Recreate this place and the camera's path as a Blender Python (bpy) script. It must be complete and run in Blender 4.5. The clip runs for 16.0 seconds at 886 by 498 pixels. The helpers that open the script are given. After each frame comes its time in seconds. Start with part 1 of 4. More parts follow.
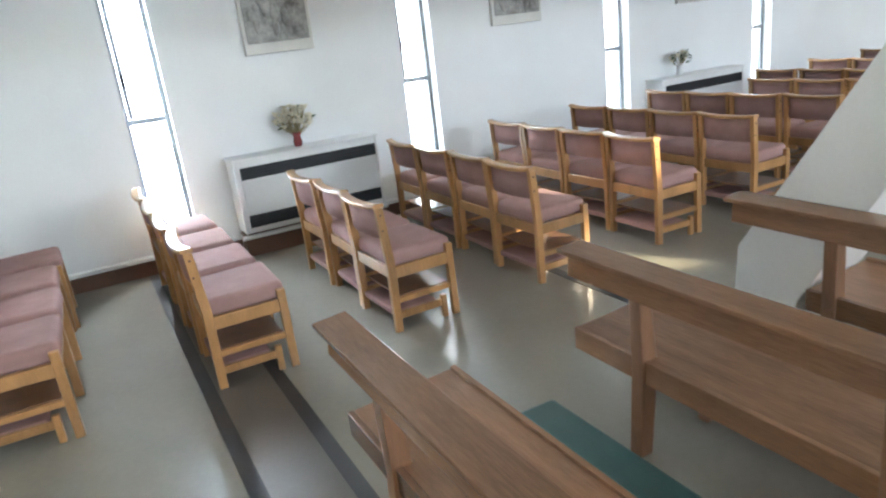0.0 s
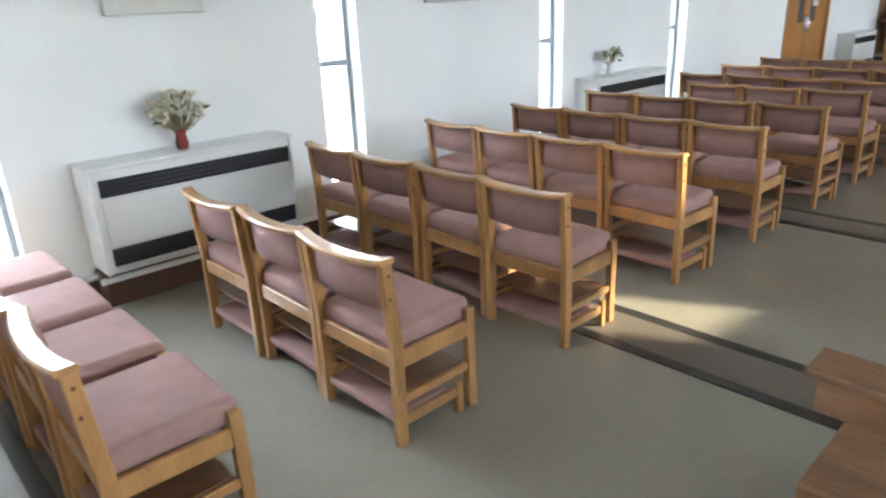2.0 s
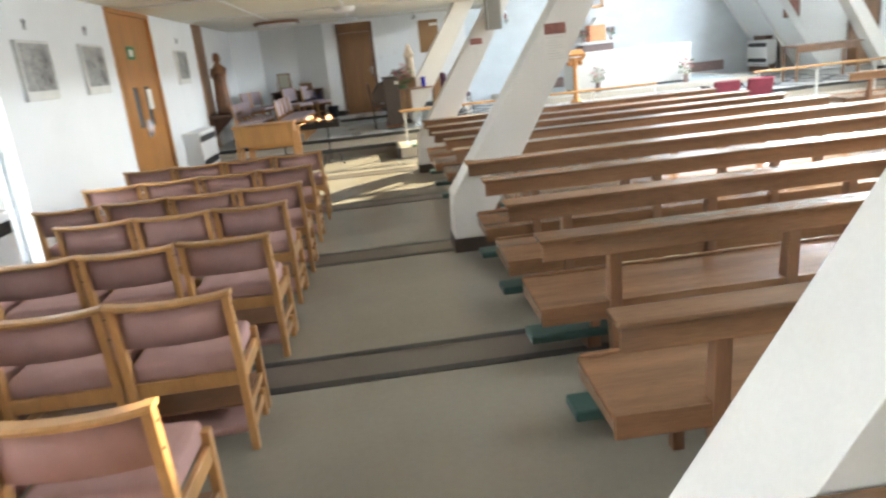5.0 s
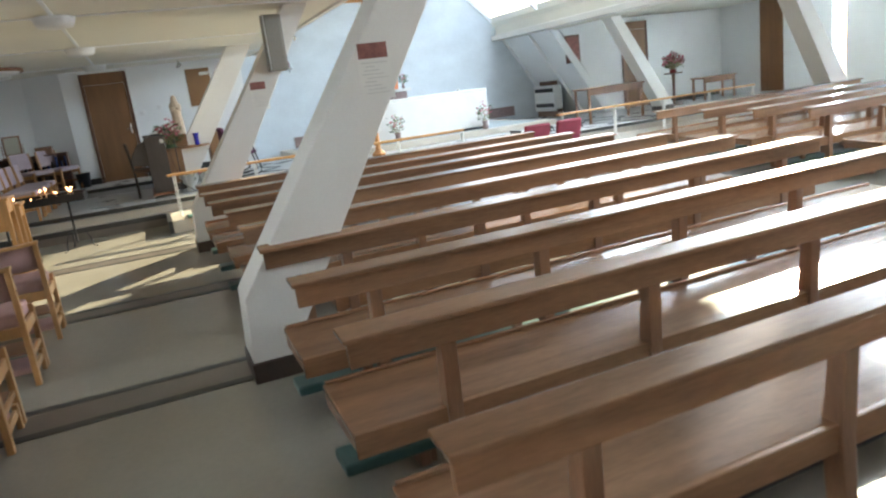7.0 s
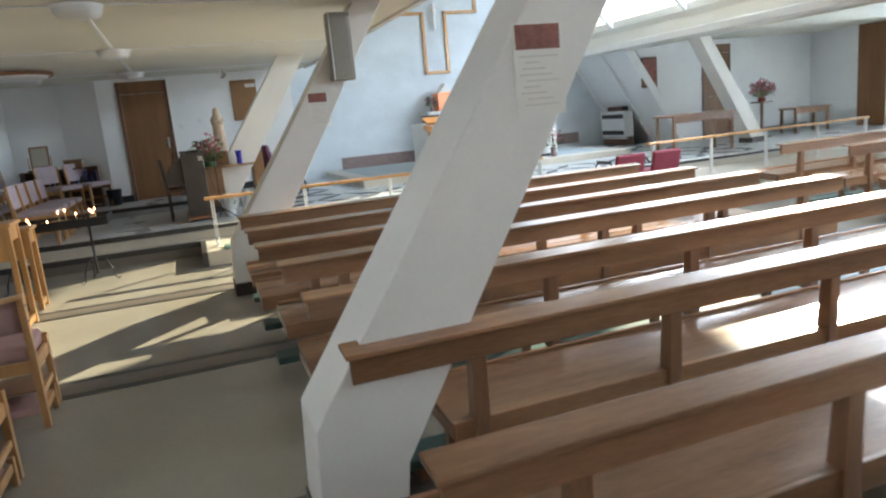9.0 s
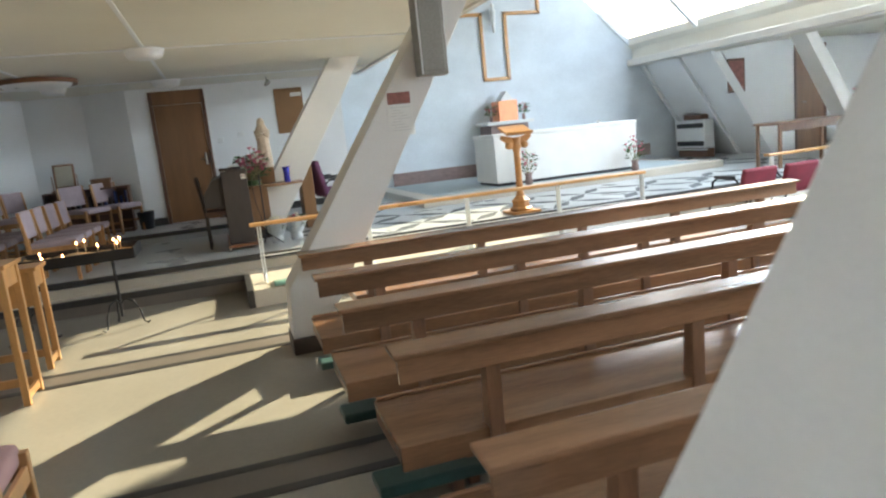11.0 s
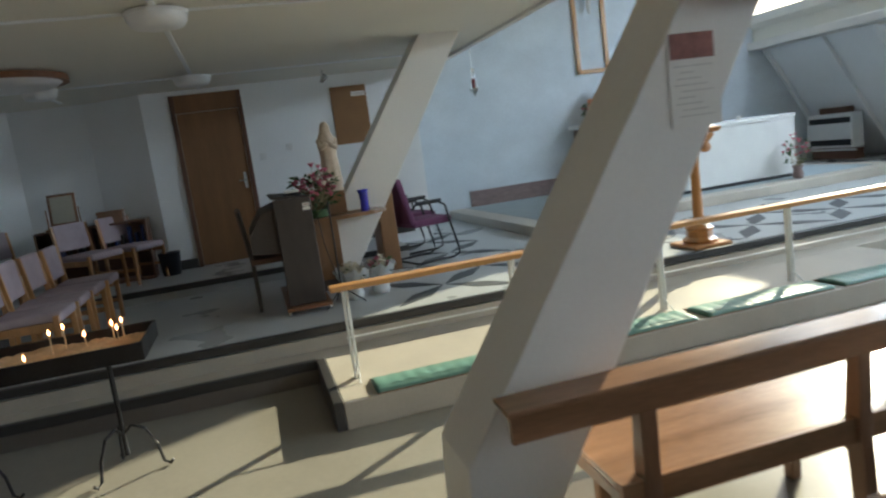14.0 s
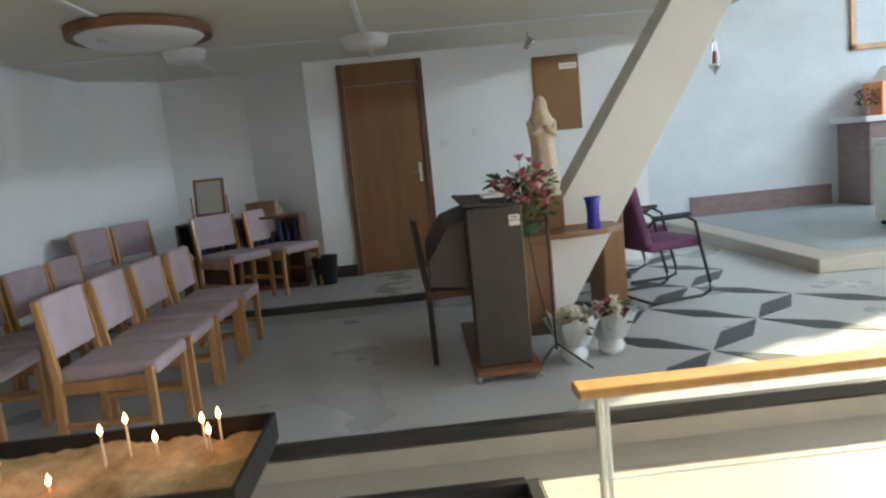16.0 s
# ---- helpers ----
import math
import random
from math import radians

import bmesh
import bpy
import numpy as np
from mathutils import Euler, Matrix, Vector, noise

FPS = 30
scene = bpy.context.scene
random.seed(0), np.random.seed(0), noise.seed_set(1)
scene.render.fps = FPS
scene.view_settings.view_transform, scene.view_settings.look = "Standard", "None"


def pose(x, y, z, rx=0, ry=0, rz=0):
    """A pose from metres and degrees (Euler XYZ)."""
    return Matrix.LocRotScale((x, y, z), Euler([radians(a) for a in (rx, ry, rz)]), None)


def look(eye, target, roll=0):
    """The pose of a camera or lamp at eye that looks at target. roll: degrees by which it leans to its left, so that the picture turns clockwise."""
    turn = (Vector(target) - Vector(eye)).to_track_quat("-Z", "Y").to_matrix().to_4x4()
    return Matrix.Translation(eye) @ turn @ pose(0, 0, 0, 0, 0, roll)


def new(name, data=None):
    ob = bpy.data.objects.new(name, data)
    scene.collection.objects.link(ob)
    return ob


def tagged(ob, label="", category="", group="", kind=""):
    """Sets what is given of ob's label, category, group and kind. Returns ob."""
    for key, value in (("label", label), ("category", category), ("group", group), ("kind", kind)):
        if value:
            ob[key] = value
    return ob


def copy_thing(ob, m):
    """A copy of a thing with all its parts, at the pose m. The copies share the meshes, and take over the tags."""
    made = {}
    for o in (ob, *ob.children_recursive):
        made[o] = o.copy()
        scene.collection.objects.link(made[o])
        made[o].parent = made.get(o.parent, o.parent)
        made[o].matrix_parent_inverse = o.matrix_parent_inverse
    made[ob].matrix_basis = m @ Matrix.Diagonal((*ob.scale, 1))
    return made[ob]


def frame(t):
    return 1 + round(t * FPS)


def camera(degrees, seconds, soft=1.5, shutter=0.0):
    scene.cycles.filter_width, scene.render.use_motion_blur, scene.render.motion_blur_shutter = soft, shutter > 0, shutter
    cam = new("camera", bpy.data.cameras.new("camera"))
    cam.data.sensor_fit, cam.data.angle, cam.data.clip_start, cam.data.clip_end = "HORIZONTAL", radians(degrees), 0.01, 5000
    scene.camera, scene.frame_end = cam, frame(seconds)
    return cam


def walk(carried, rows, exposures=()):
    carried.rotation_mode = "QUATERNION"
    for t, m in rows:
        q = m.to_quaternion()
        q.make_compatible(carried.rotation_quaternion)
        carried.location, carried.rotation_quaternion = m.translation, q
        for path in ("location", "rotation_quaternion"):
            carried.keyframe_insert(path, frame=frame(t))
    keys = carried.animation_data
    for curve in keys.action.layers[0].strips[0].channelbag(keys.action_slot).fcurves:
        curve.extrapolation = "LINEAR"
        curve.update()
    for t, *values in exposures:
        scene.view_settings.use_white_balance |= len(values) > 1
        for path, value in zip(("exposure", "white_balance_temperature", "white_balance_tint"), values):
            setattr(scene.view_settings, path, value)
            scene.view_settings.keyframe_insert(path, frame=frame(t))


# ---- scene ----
cam = camera(66.3, 16.0, soft=2.2, shutter=0.4)
PATH = [
    (0, (-0.452, 0.032, 1.663), (0.411, 1.728, 1.046), -6.8),
    (0.5, (-0.461, 0.466, 1.637), (0.455, 2.144, 1.048), -6.8),
    (1, (-0.426, 0.947, 1.658), (0.447, 2.635, 1.036), -6.6),
    (1.5, (-0.469, 1.302, 1.626), (0.555, 2.889, 0.968), -4.9),
    (2, (-0.43, 1.66, 1.612), (0.837, 3.049, 0.93), -2.5),
    (2.5, (-0.252, 1.998, 1.627), (1.066, 3.328, 0.924), -3.7),
    (3, (-0.09, 2.261, 1.581), (1.462, 3.281, 0.838), -1.6),
    (3.1, (-0.046, 2.299, 1.582), (1.577, 3.183, 0.817), -1.2),
    (3.5, (0.182, 2.403, 1.611), (1.927, 2.999, 0.838), -0.8),
    (4, (0.549, 2.507, 1.661), (2.405, 2.944, 1.058), -3.1),
    (4.3, (0.722, 2.615, 1.663), (2.624, 2.892, 1.11), -3.3),
    (4.5, (0.856, 2.652, 1.674), (2.782, 2.823, 1.161), -4.5),
    (5, (1.174, 2.697, 1.652), (3.093, 2.554, 1.105), -6.0),
    (7.5, (3.424, 2.397, 1.497), (5.213, 1.625, 1.046), -7.3),
    (8, (3.812, 2.362, 1.483), (5.59, 1.571, 1.022), -7.1),
    (8.5, (4.192, 2.341, 1.492), (6.033, 1.684, 1.068), -5.5),
    (9, (4.589, 2.405, 1.533), (6.436, 1.746, 1.143), -5.4),
    (9.5, (4.992, 2.372, 1.508), (6.856, 1.749, 1.14), -7.1),
    (10, (5.417, 2.374, 1.519), (7.318, 1.841, 1.201), -6.0),
    (12.3, (7.421, 2.629, 1.519), (9.275, 1.981, 1.138), -6.1),
    (12.5, (7.624, 2.626, 1.519), (9.496, 2.016, 1.165), -6.8),
    (13, (8.178, 2.657, 1.466), (10.069, 2.095, 1.137), -6.9),
    (13.5, (8.646, 2.675, 1.519), (10.52, 2.057, 1.198), -7.3),
    (14, (9.192, 2.679, 1.572), (11.101, 2.163, 1.273), -7.8),
    (14.5, (9.693, 2.679, 1.573), (11.619, 2.223, 1.282), -7.6),
    (15, (10.266, 2.69, 1.539), (12.21, 2.303, 1.273), -7.8),
    (15.5, (10.751, 2.717, 1.548), (12.727, 2.577, 1.276), -5.6),
    (16, (11.243, 2.783, 1.616), (13.223, 2.713, 1.345), -5.6),
]
EXPOSURE = [(0.0, 1.93, 6200, 10), (2.2, 1.98, 6300, 10), (3.5, 2.35, 6450, 10), (5.0, 2.45, 6750, 11), (7.5, 1.9, 6250, 9), (9.0, 1.85, 6250, 10), (10.0, 1.95, 6450, 10), (12.4, 1.8, 6250, 9), (13.1, 1.6, 6200, 8), (13.6, 1.15, 6000, 7), (14.0, 0.95, 6000, 7), (14.6, 1.05, 6150, 7), (15.4, 1.65, 6250, 8), (16.0, 1.9, 6400, 9)]
walk(cam, [(t, look(eye, target, roll)) for t, eye, target, roll in PATH], EXPOSURE)

# ---- light ----
SUN_AZ, SUN_EL = -52.0, 22.5
world = bpy.data.worlds.new("world")
scene.world = world
world.use_nodes = True
wt = world.node_tree
sky = wt.nodes.new("ShaderNodeTexSky")
sky.sky_type, sky.sun_disc = "NISHITA", False
sky.sun_elevation, sky.sun_rotation = radians(SUN_EL), radians(90 - SUN_AZ)
wt.links.new(sky.outputs[0], wt.nodes["Background"].inputs[0])
wt.nodes["Background"].inputs[1].default_value = 0.1
sun = new("sun", bpy.data.lights.new("sun", "SUN"))
sun.data.energy, sun.data.angle, sun.data.color = 5.0, radians(0.6), (1.0, 0.89, 0.62)
ca, sa, ce, se = math.cos(radians(SUN_AZ)), math.sin(radians(SUN_AZ)), math.cos(radians(SUN_EL)), math.sin(radians(SUN_EL))
sun.matrix_world = look((30 * ca * ce, 30 * sa * ce, 30 * se), (0, 0, 0))


def area(name, m, w, h, energy, color):
    ob = new(name, bpy.data.lights.new(name, "AREA"))
    ob.data.shape, ob.data.size, ob.data.size_y, ob.data.energy, ob.data.color = "RECTANGLE", w, h, energy, color
    ob.matrix_world = m
    return ob


# ---- materials ----
def material(name, color, rough=0.6, vary=0.12, scale=6.0, bump=0.1, metal=0.0, stretch=(1, 1, 1), fine=60.0, coat=0.0, rand=0.0, spec=0.5, island=False):
    m = bpy.data.materials.new(name)
    m.use_nodes = True
    nt = m.node_tree
    b = nt.nodes["Principled BSDF"]
    b.inputs["Roughness"].default_value, b.inputs["Metallic"].default_value = rough, metal
    b.inputs["Coat Weight"].default_value, b.inputs["Coat Roughness"].default_value = coat, 0.15
    b.inputs["Specular IOR Level"].default_value = spec
    tc = nt.nodes.new("ShaderNodeTexCoord")
    mp = nt.nodes.new("ShaderNodeMapping")
    mp.inputs["Scale"].default_value = stretch
    mp.inputs["Location"].default_value = (3.37, 7.13, 5.71)
    nt.links.new(tc.outputs["Object"], mp.inputs[0])
    vec = mp.outputs[0]
    if rand:
        oi = nt.nodes.new("ShaderNodeObjectInfo")
        mul = nt.nodes.new("ShaderNodeMath")
        mul.operation = "MULTIPLY"
        mul.inputs[1].default_value = 37.0
        add = nt.nodes.new("ShaderNodeVectorMath")
        nt.links.new(oi.outputs["Random"], mul.inputs[0])
        nt.links.new(vec, add.inputs[0])
        nt.links.new(mul.outputs[0], add.inputs[1])
        vec = add.outputs[0]
    n1 = nt.nodes.new("ShaderNodeTexNoise")
    n1.inputs["Scale"].default_value, n1.inputs["Detail"].default_value = scale, 5
    n2 = nt.nodes.new("ShaderNodeTexNoise")
    n2.inputs["Scale"].default_value, n2.inputs["Detail"].default_value = fine, 3
    nt.links.new(vec, n1.inputs[0])
    nt.links.new(vec, n2.inputs[0])
    mix = nt.nodes.new("ShaderNodeMath")
    mix.operation = "ADD"
    nt.links.new(n1.outputs[0], mix.inputs[0])
    half = nt.nodes.new("ShaderNodeMath")
    half.operation = "MULTIPLY"
    half.inputs[1].default_value = 0.5
    nt.links.new(n2.outputs[0], half.inputs[0])
    nt.links.new(half.outputs[0], mix.inputs[1])
    even = nt.nodes.new("ShaderNodeMath")
    even.operation = "MULTIPLY"
    even.inputs[1].default_value = 0.667
    nt.links.new(mix.outputs[0], even.inputs[0])
    src = even.outputs[0]
    if rand:
        r2 = nt.nodes.new("ShaderNodeMath")
        r2.operation = "MULTIPLY_ADD"
        r2.inputs[1].default_value, r2.inputs[2].default_value = rand, -rand / 2
        nt.links.new(oi.outputs["Random"], r2.inputs[0])
        a2 = nt.nodes.new("ShaderNodeMath")
        nt.links.new(src, a2.inputs[0])
        nt.links.new(r2.outputs[0], a2.inputs[1])
        src = a2.outputs[0]
    ramp = nt.nodes.new("ShaderNodeValToRGB")
    lo = [max(0, c * (1 - vary)) for c in color]
    hi = [min(1, c * (1 + vary)) for c in color]
    ramp.color_ramp.elements[0].position, ramp.color_ramp.elements[1].position = 0.28, 0.72
    ramp.color_ramp.elements[0].color, ramp.color_ramp.elements[1].color = (*lo, 1), (*hi, 1)
    nt.links.new(src, ramp.inputs[0])
    nt.links.new(ramp.outputs[0], b.inputs["Base Color"])
    rr = nt.nodes.new("ShaderNodeMath")
    rr.operation = "MULTIPLY_ADD"
    rr.inputs[1].default_value, rr.inputs[2].default_value = 0.2, rough - 0.1
    nt.links.new(n1.outputs[0], rr.inputs[0])
    nt.links.new(rr.outputs[0], b.inputs["Roughness"])
    if bump:
        bp = nt.nodes.new("ShaderNodeBump")
        bp.inputs["Strength"].default_value, bp.inputs["Distance"].default_value = bump, 0.01
        nt.links.new(src, bp.inputs["Height"])
        nt.links.new(bp.outputs[0], b.inputs["Normal"])
    return m


def glow(name, color, strength):
    m = bpy.data.materials.new(name)
    m.use_nodes = True
    b = m.node_tree.nodes["Principled BSDF"]
    b.inputs["Base Color"].default_value = (*color, 1)
    b.inputs["Emission Color"].default_value, b.inputs["Emission Strength"].default_value = (*color, 1), strength
    return m


WALL = material("white_paint", (0.80, 0.82, 0.83), 0.7, 0.05, 1.3, 0.12)
PIER = material("pier_paint", (0.70, 0.68, 0.64), 0.6, 0.06, 2.0, 0.1)
CEIL = material("ceiling_paint", (0.72, 0.70, 0.62), 0.7, 0.06, 1.0, 0.08)
STONE = material("painted_brick", (0.60, 0.65, 0.69), 0.8, 0.13, 1.6, 0.3, stretch=(1, 1, 1.5), fine=34)
FLOOR = material("vinyl_floor", (0.29, 0.27, 0.225), 0.21, 0.08, 1.7, 0.0, fine=30)
BAND = material("brown_band", (0.15, 0.13, 0.11), 0.33, 0.15, 3.0, 0.03)
DARK = material("dark_strip", (0.035, 0.034, 0.034), 0.4, 0.25, 5.0, 0.04)
SANCT = material("pale_sanctuary_floor", (0.44, 0.46, 0.46), 0.30, 0.1, 1.5, 0.03)
INLAY = material("slate_inlay", (0.045, 0.052, 0.06), 0.5, 0.25, 6.0, 0.03, rand=0.2)
STEP = material("step_terrazzo", (0.46, 0.42, 0.35), 0.4, 0.12, 3.0, 0.05)
CHAIRWOOD = material("beech_varnish", (0.42, 0.22, 0.085), 0.35, 0.32, 3.0, 0.06, stretch=(3, 3, 0.6), fine=40, coat=0.3, rand=0.25)
PINK = material("dusty_pink_wool", (0.37, 0.225, 0.208), 0.9, 0.14, 8.0, 0.35, fine=260, rand=0.12, spec=0.2)
LILAC = material("lilac_wool", (0.39, 0.32, 0.345), 0.9, 0.14, 8.0, 0.3, fine=240, rand=0.12, spec=0.2)
PEW = material("pew_oak", (0.225, 0.118, 0.062), 0.21, 0.4, 2.2, 0.08, stretch=(5, 0.5, 5), fine=30, coat=0.25, rand=0.25)
PEWPOST = material("pew_post_oak", (0.20, 0.10, 0.052), 0.38, 0.35, 2.2, 0.08, stretch=(5, 5, 0.6), fine=30, coat=0.2)
DOORWOOD = material("door_veneer", (0.42, 0.19, 0.055), 0.4, 0.3, 2.0, 0.04, stretch=(4, 4, 0.3), fine=25, coat=0.2)
DARKDOOR = material("brown_door_veneer", (0.21, 0.105, 0.045), 0.42, 0.25, 2.0, 0.04, stretch=(4, 4, 0.3), fine=25)
BROWN = material("brown_skirting", (0.13, 0.065, 0.04), 0.45, 0.25, 4.0, 0.05)
PIERBASE = material("dark_pier_skirting", (0.055, 0.038, 0.03), 0.5, 0.3, 6.0, 0.05)
DOORGLASS = material("dark_wired_glass", (0.12, 0.125, 0.12), 0.12, 0.2, 8.0, 0.02)
ORANGE = material("orange_pine", (0.50, 0.26, 0.09), 0.38, 0.25, 3.0, 0.05, stretch=(4, 4, 0.5), coat=0.2)
HEATER = material("white_enamel", (0.76, 0.77, 0.77), 0.35, 0.05, 3.0, 0.0)
BLACK = material("black_grille", (0.012, 0.013, 0.017), 0.4, 0.3, 9.0, 0.05)
METAL = material("black_iron", (0.03, 0.03, 0.032), 0.45, 0.3, 9.0, 0.1, metal=0.6)
WHITEMETAL = material("white_rail_paint", (0.78, 0.78, 0.75), 0.35, 0.06, 5.0, 0.0)
CHROME = material("steel", (0.55, 0.55, 0.55), 0.25, 0.1, 9.0, 0.0, metal=1.0)
TEAL = material("teal_vinyl", (0.033, 0.085, 0.077), 0.4, 0.2, 6.0, 0.15, fine=80)
PADGREEN = material("pale_green_vinyl", (0.13, 0.26, 0.21), 0.40, 0.15, 6.0, 0.2, fine=60)
RELIEF = material("grey_relief", (0.33, 0.33, 0.32), 0.8, 0.6, 9.0, 0.8, fine=30)
OFFWHITE = material("plaster_frame", (0.66, 0.66, 0.63), 0.7, 0.1, 8.0, 0.2)
FRAME = material("grey_window_metal", (0.30, 0.32, 0.34), 0.4, 0.1, 6.0, 0.0)
PAPER = material("paper", (0.74, 0.72, 0.67), 0.8, 0.05, 6.0, 0.0)
PRINT = material("red_brown_print", (0.25, 0.10, 0.08), 0.7, 0.5, 14.0, 0.0)
GREYINK = material("grey_print", (0.60, 0.58, 0.54), 0.8, 0.1, 14.0, 0.0)
CORK = material("cork", (0.27, 0.15, 0.07), 0.9, 0.12, 4.0, 0.1, fine=90)
PURPLE = material("purple_fabric", (0.13, 0.045, 0.10), 0.9, 0.2, 9.0, 0.3, fine=200)
MAROON = material("maroon_fabric", (0.22, 0.03, 0.05), 0.85, 0.2, 9.0, 0.3, fine=200)
STATUEWOOD = material("carved_brown_wood", (0.20, 0.09, 0.04), 0.5, 0.35, 7.0, 0.2)
STATUE = material("painted_plaster_statue", (0.52, 0.42, 0.31), 0.6, 0.3, 9.0, 0.15)
ORGAN = material("dark_organ_case", (0.045, 0.034, 0.028), 0.6, 0.3, 5.0, 0.05, stretch=(3, 3, 1))
COBALT = material("cobalt_glass", (0.02, 0.02, 0.35), 0.12, 0.1, 4.0, 0.0, coat=0.5)
LEAF = material("leaf_green", (0.05, 0.10, 0.03), 0.6, 0.5, 25.0, 0.1)
PETALW = material("cream_petals", (0.72, 0.68, 0.55), 0.7, 0.15, 25.0, 0.1)
TWIG = material("dry_stem", (0.28, 0.24, 0.13), 0.7, 0.2, 20.0, 0.0)
PETALP = material("pink_petals", (0.55, 0.13, 0.20), 0.7, 0.35, 25.0, 0.1)
STEMRED = material("red_glass_vase", (0.22, 0.04, 0.04), 0.2, 0.3, 8.0, 0.0)
WRAP = material("clear_wrap", (0.70, 0.72, 0.72), 0.2, 0.1, 20.0, 0.3)
COPPER = material("copper_sheet", (0.80, 0.32, 0.16), 0.35, 0.15, 8.0, 0.1, metal=0.3)
SAND = material("sand", (0.55, 0.40, 0.22), 0.95, 0.3, 20.0, 0.6)
WAX = material("wax", (0.75, 0.60, 0.35), 0.5, 0.1, 20.0, 0.0)
LAMP = material("opal_lamp", (0.72, 0.72, 0.72), 0.3, 0.04, 5.0, 0.0)
SPEAKER = material("grey_speaker", (0.27, 0.26, 0.23), 0.7, 0.1, 60.0, 0.1)
GREEN = material("green_sign", (0.02, 0.22, 0.10), 0.5, 0.1, 9.0, 0.0)
MIRROR = material("mirror_face", (0.42, 0.40, 0.33), 0.15, 0.1, 4.0, 0.0)
BLUE = material("blue_plastic", (0.03, 0.05, 0.18), 0.5, 0.2, 8.0, 0.0)
PLINTH = material("mauve_brick_plinth", (0.26, 0.19, 0.18), 0.8, 0.25, 8.0, 0.4, stretch=(1, 1, 3))
ALTAR = material("pale_altar_stone", (0.68, 0.68, 0.66), 0.5, 0.07, 3.0, 0.06)
FLAME = glow("flame", (1.0, 0.42, 0.16), 7.0)
GLASS = bpy.data.materials.new("window_glass")
GLASS.use_nodes = True
_g = GLASS.node_tree.nodes["Principled BSDF"]
_g.inputs["Base Color"].default_value = (0.95, 0.98, 1.0, 1)
_g.inputs["Transmission Weight"].default_value, _g.inputs["Roughness"].default_value, _g.inputs["IOR"].default_value = 1.0, 0.0, 1.02
OUTSIDE = glow("bright_outdoors", (0.92, 0.97, 1.0), 1.9)


# ---- mesh helpers ----
def mesh(bm, name):
    me = bpy.data.meshes.new(name)
    bm.normal_update()
    bm.to_mesh(me)
    bm.free()
    return me


def part(name, bm, mat, parent=None, label="", smooth=False):
    me = mesh(bm, name)
    me.materials.append(mat)
    if smooth:
        for p in me.polygons:
            p.use_smooth = True
    ob = new(name, me)
    if parent is not None:
        ob.parent = parent
    if label:
        ob["label"] = label
    return ob


def thing(name, x, y, z, label, category, group="", rz=0.0, kind=""):
    ob = new(name)
    ob.matrix_basis = pose(x, y, z, 0, 0, rz)
    return tagged(ob, label, category, group, kind)


def box(x0, x1, y0, y1, z0, z1, bev=0.0, bm=None, seg=1):
    bm2 = bmesh.new()
    bmesh.ops.create_cube(bm2, size=1, matrix=Matrix.Translation(((x0 + x1) / 2, (y0 + y1) / 2, (z0 + z1) / 2)) @ Matrix.Diagonal((abs(x1 - x0), abs(y1 - y0), abs(z1 - z0), 1)))
    if bev:
        bmesh.ops.bevel(bm2, geom=bm2.edges[:], offset=bev, segments=seg, affect="EDGES", profile=0.6)
    if bm is None:
        return bm2
    tmp = bpy.data.meshes.new("t")
    bm2.to_mesh(tmp)
    bm2.free()
    bm.from_mesh(tmp)
    bpy.data.meshes.remove(tmp)
    return bm


def rot(bm, m):
    bmesh.ops.transform(bm, matrix=m, verts=bm.verts)
    return bm


def lathe(profile, n=16, bm=None, at=(0, 0, 0)):
    bm = bm or bmesh.new()
    rings = []
    for r, z in profile:
        rings.append([bm.verts.new((at[0] + r * math.cos(2 * math.pi * k / n), at[1] + r * math.sin(2 * math.pi * k / n), at[2] + z)) for k in range(n)])
    for a, b in zip(rings, rings[1:]):
        for k in range(n):
            bm.faces.new((a[k], a[(k + 1) % n], b[(k + 1) % n], b[k]))
    bm.faces.new(rings[0][::-1])
    bm.faces.new(rings[-1])
    return bm


def tube(points, r, n=8, bm=None):
    bm = bm or bmesh.new()
    pts = [Vector(p) for p in points]
    rings = []
    for i, p in enumerate(pts):
        d = (pts[min(i + 1, len(pts) - 1)] - pts[max(i - 1, 0)]).normalized()
        u = d.cross(Vector((0, 0, 1)) if abs(d.z) < 0.9 else Vector((1, 0, 0))).normalized()
        v = d.cross(u)
        rings.append([bm.verts.new(p + r * (math.cos(2 * math.pi * k / n) * u + math.sin(2 * math.pi * k / n) * v)) for k in range(n)])
    for a, b in zip(rings, rings[1:]):
        for k in range(n):
            bm.faces.new((a[k], a[(k + 1) % n], b[(k + 1) % n], b[k]))
    bm.faces.new(rings[0][::-1])
    bm.faces.new(rings[-1])
    bmesh.ops.recalc_face_normals(bm, faces=bm.faces[:])
    return bm


def prism(outline, axis, a, b, bev=0.0):
    """A solid whose outline (pairs) is pushed from a to b along an axis."""
    bm = bmesh.new()
    def at(u, v, w):
        return {"x": (w, u, v), "y": (u, w, v), "z": (u, v, w)}[axis]
    lo = [bm.verts.new(at(u, v, a)) for u, v in outline]
    hi = [bm.verts.new(at(u, v, b)) for u, v in outline]
    n = len(outline)
    bm.faces.new(lo)
    bm.faces.new(hi[::-1])
    for k in range(n):
        bm.faces.new((lo[k], hi[k], hi[(k + 1) % n], lo[(k + 1) % n]))
    bmesh.ops.recalc_face_normals(bm, faces=bm.faces[:])
    if bev:
        bmesh.ops.bevel(bm, geom=bm.edges[:], offset=bev, segments=2, affect="EDGES", profile=0.6)
    return bm


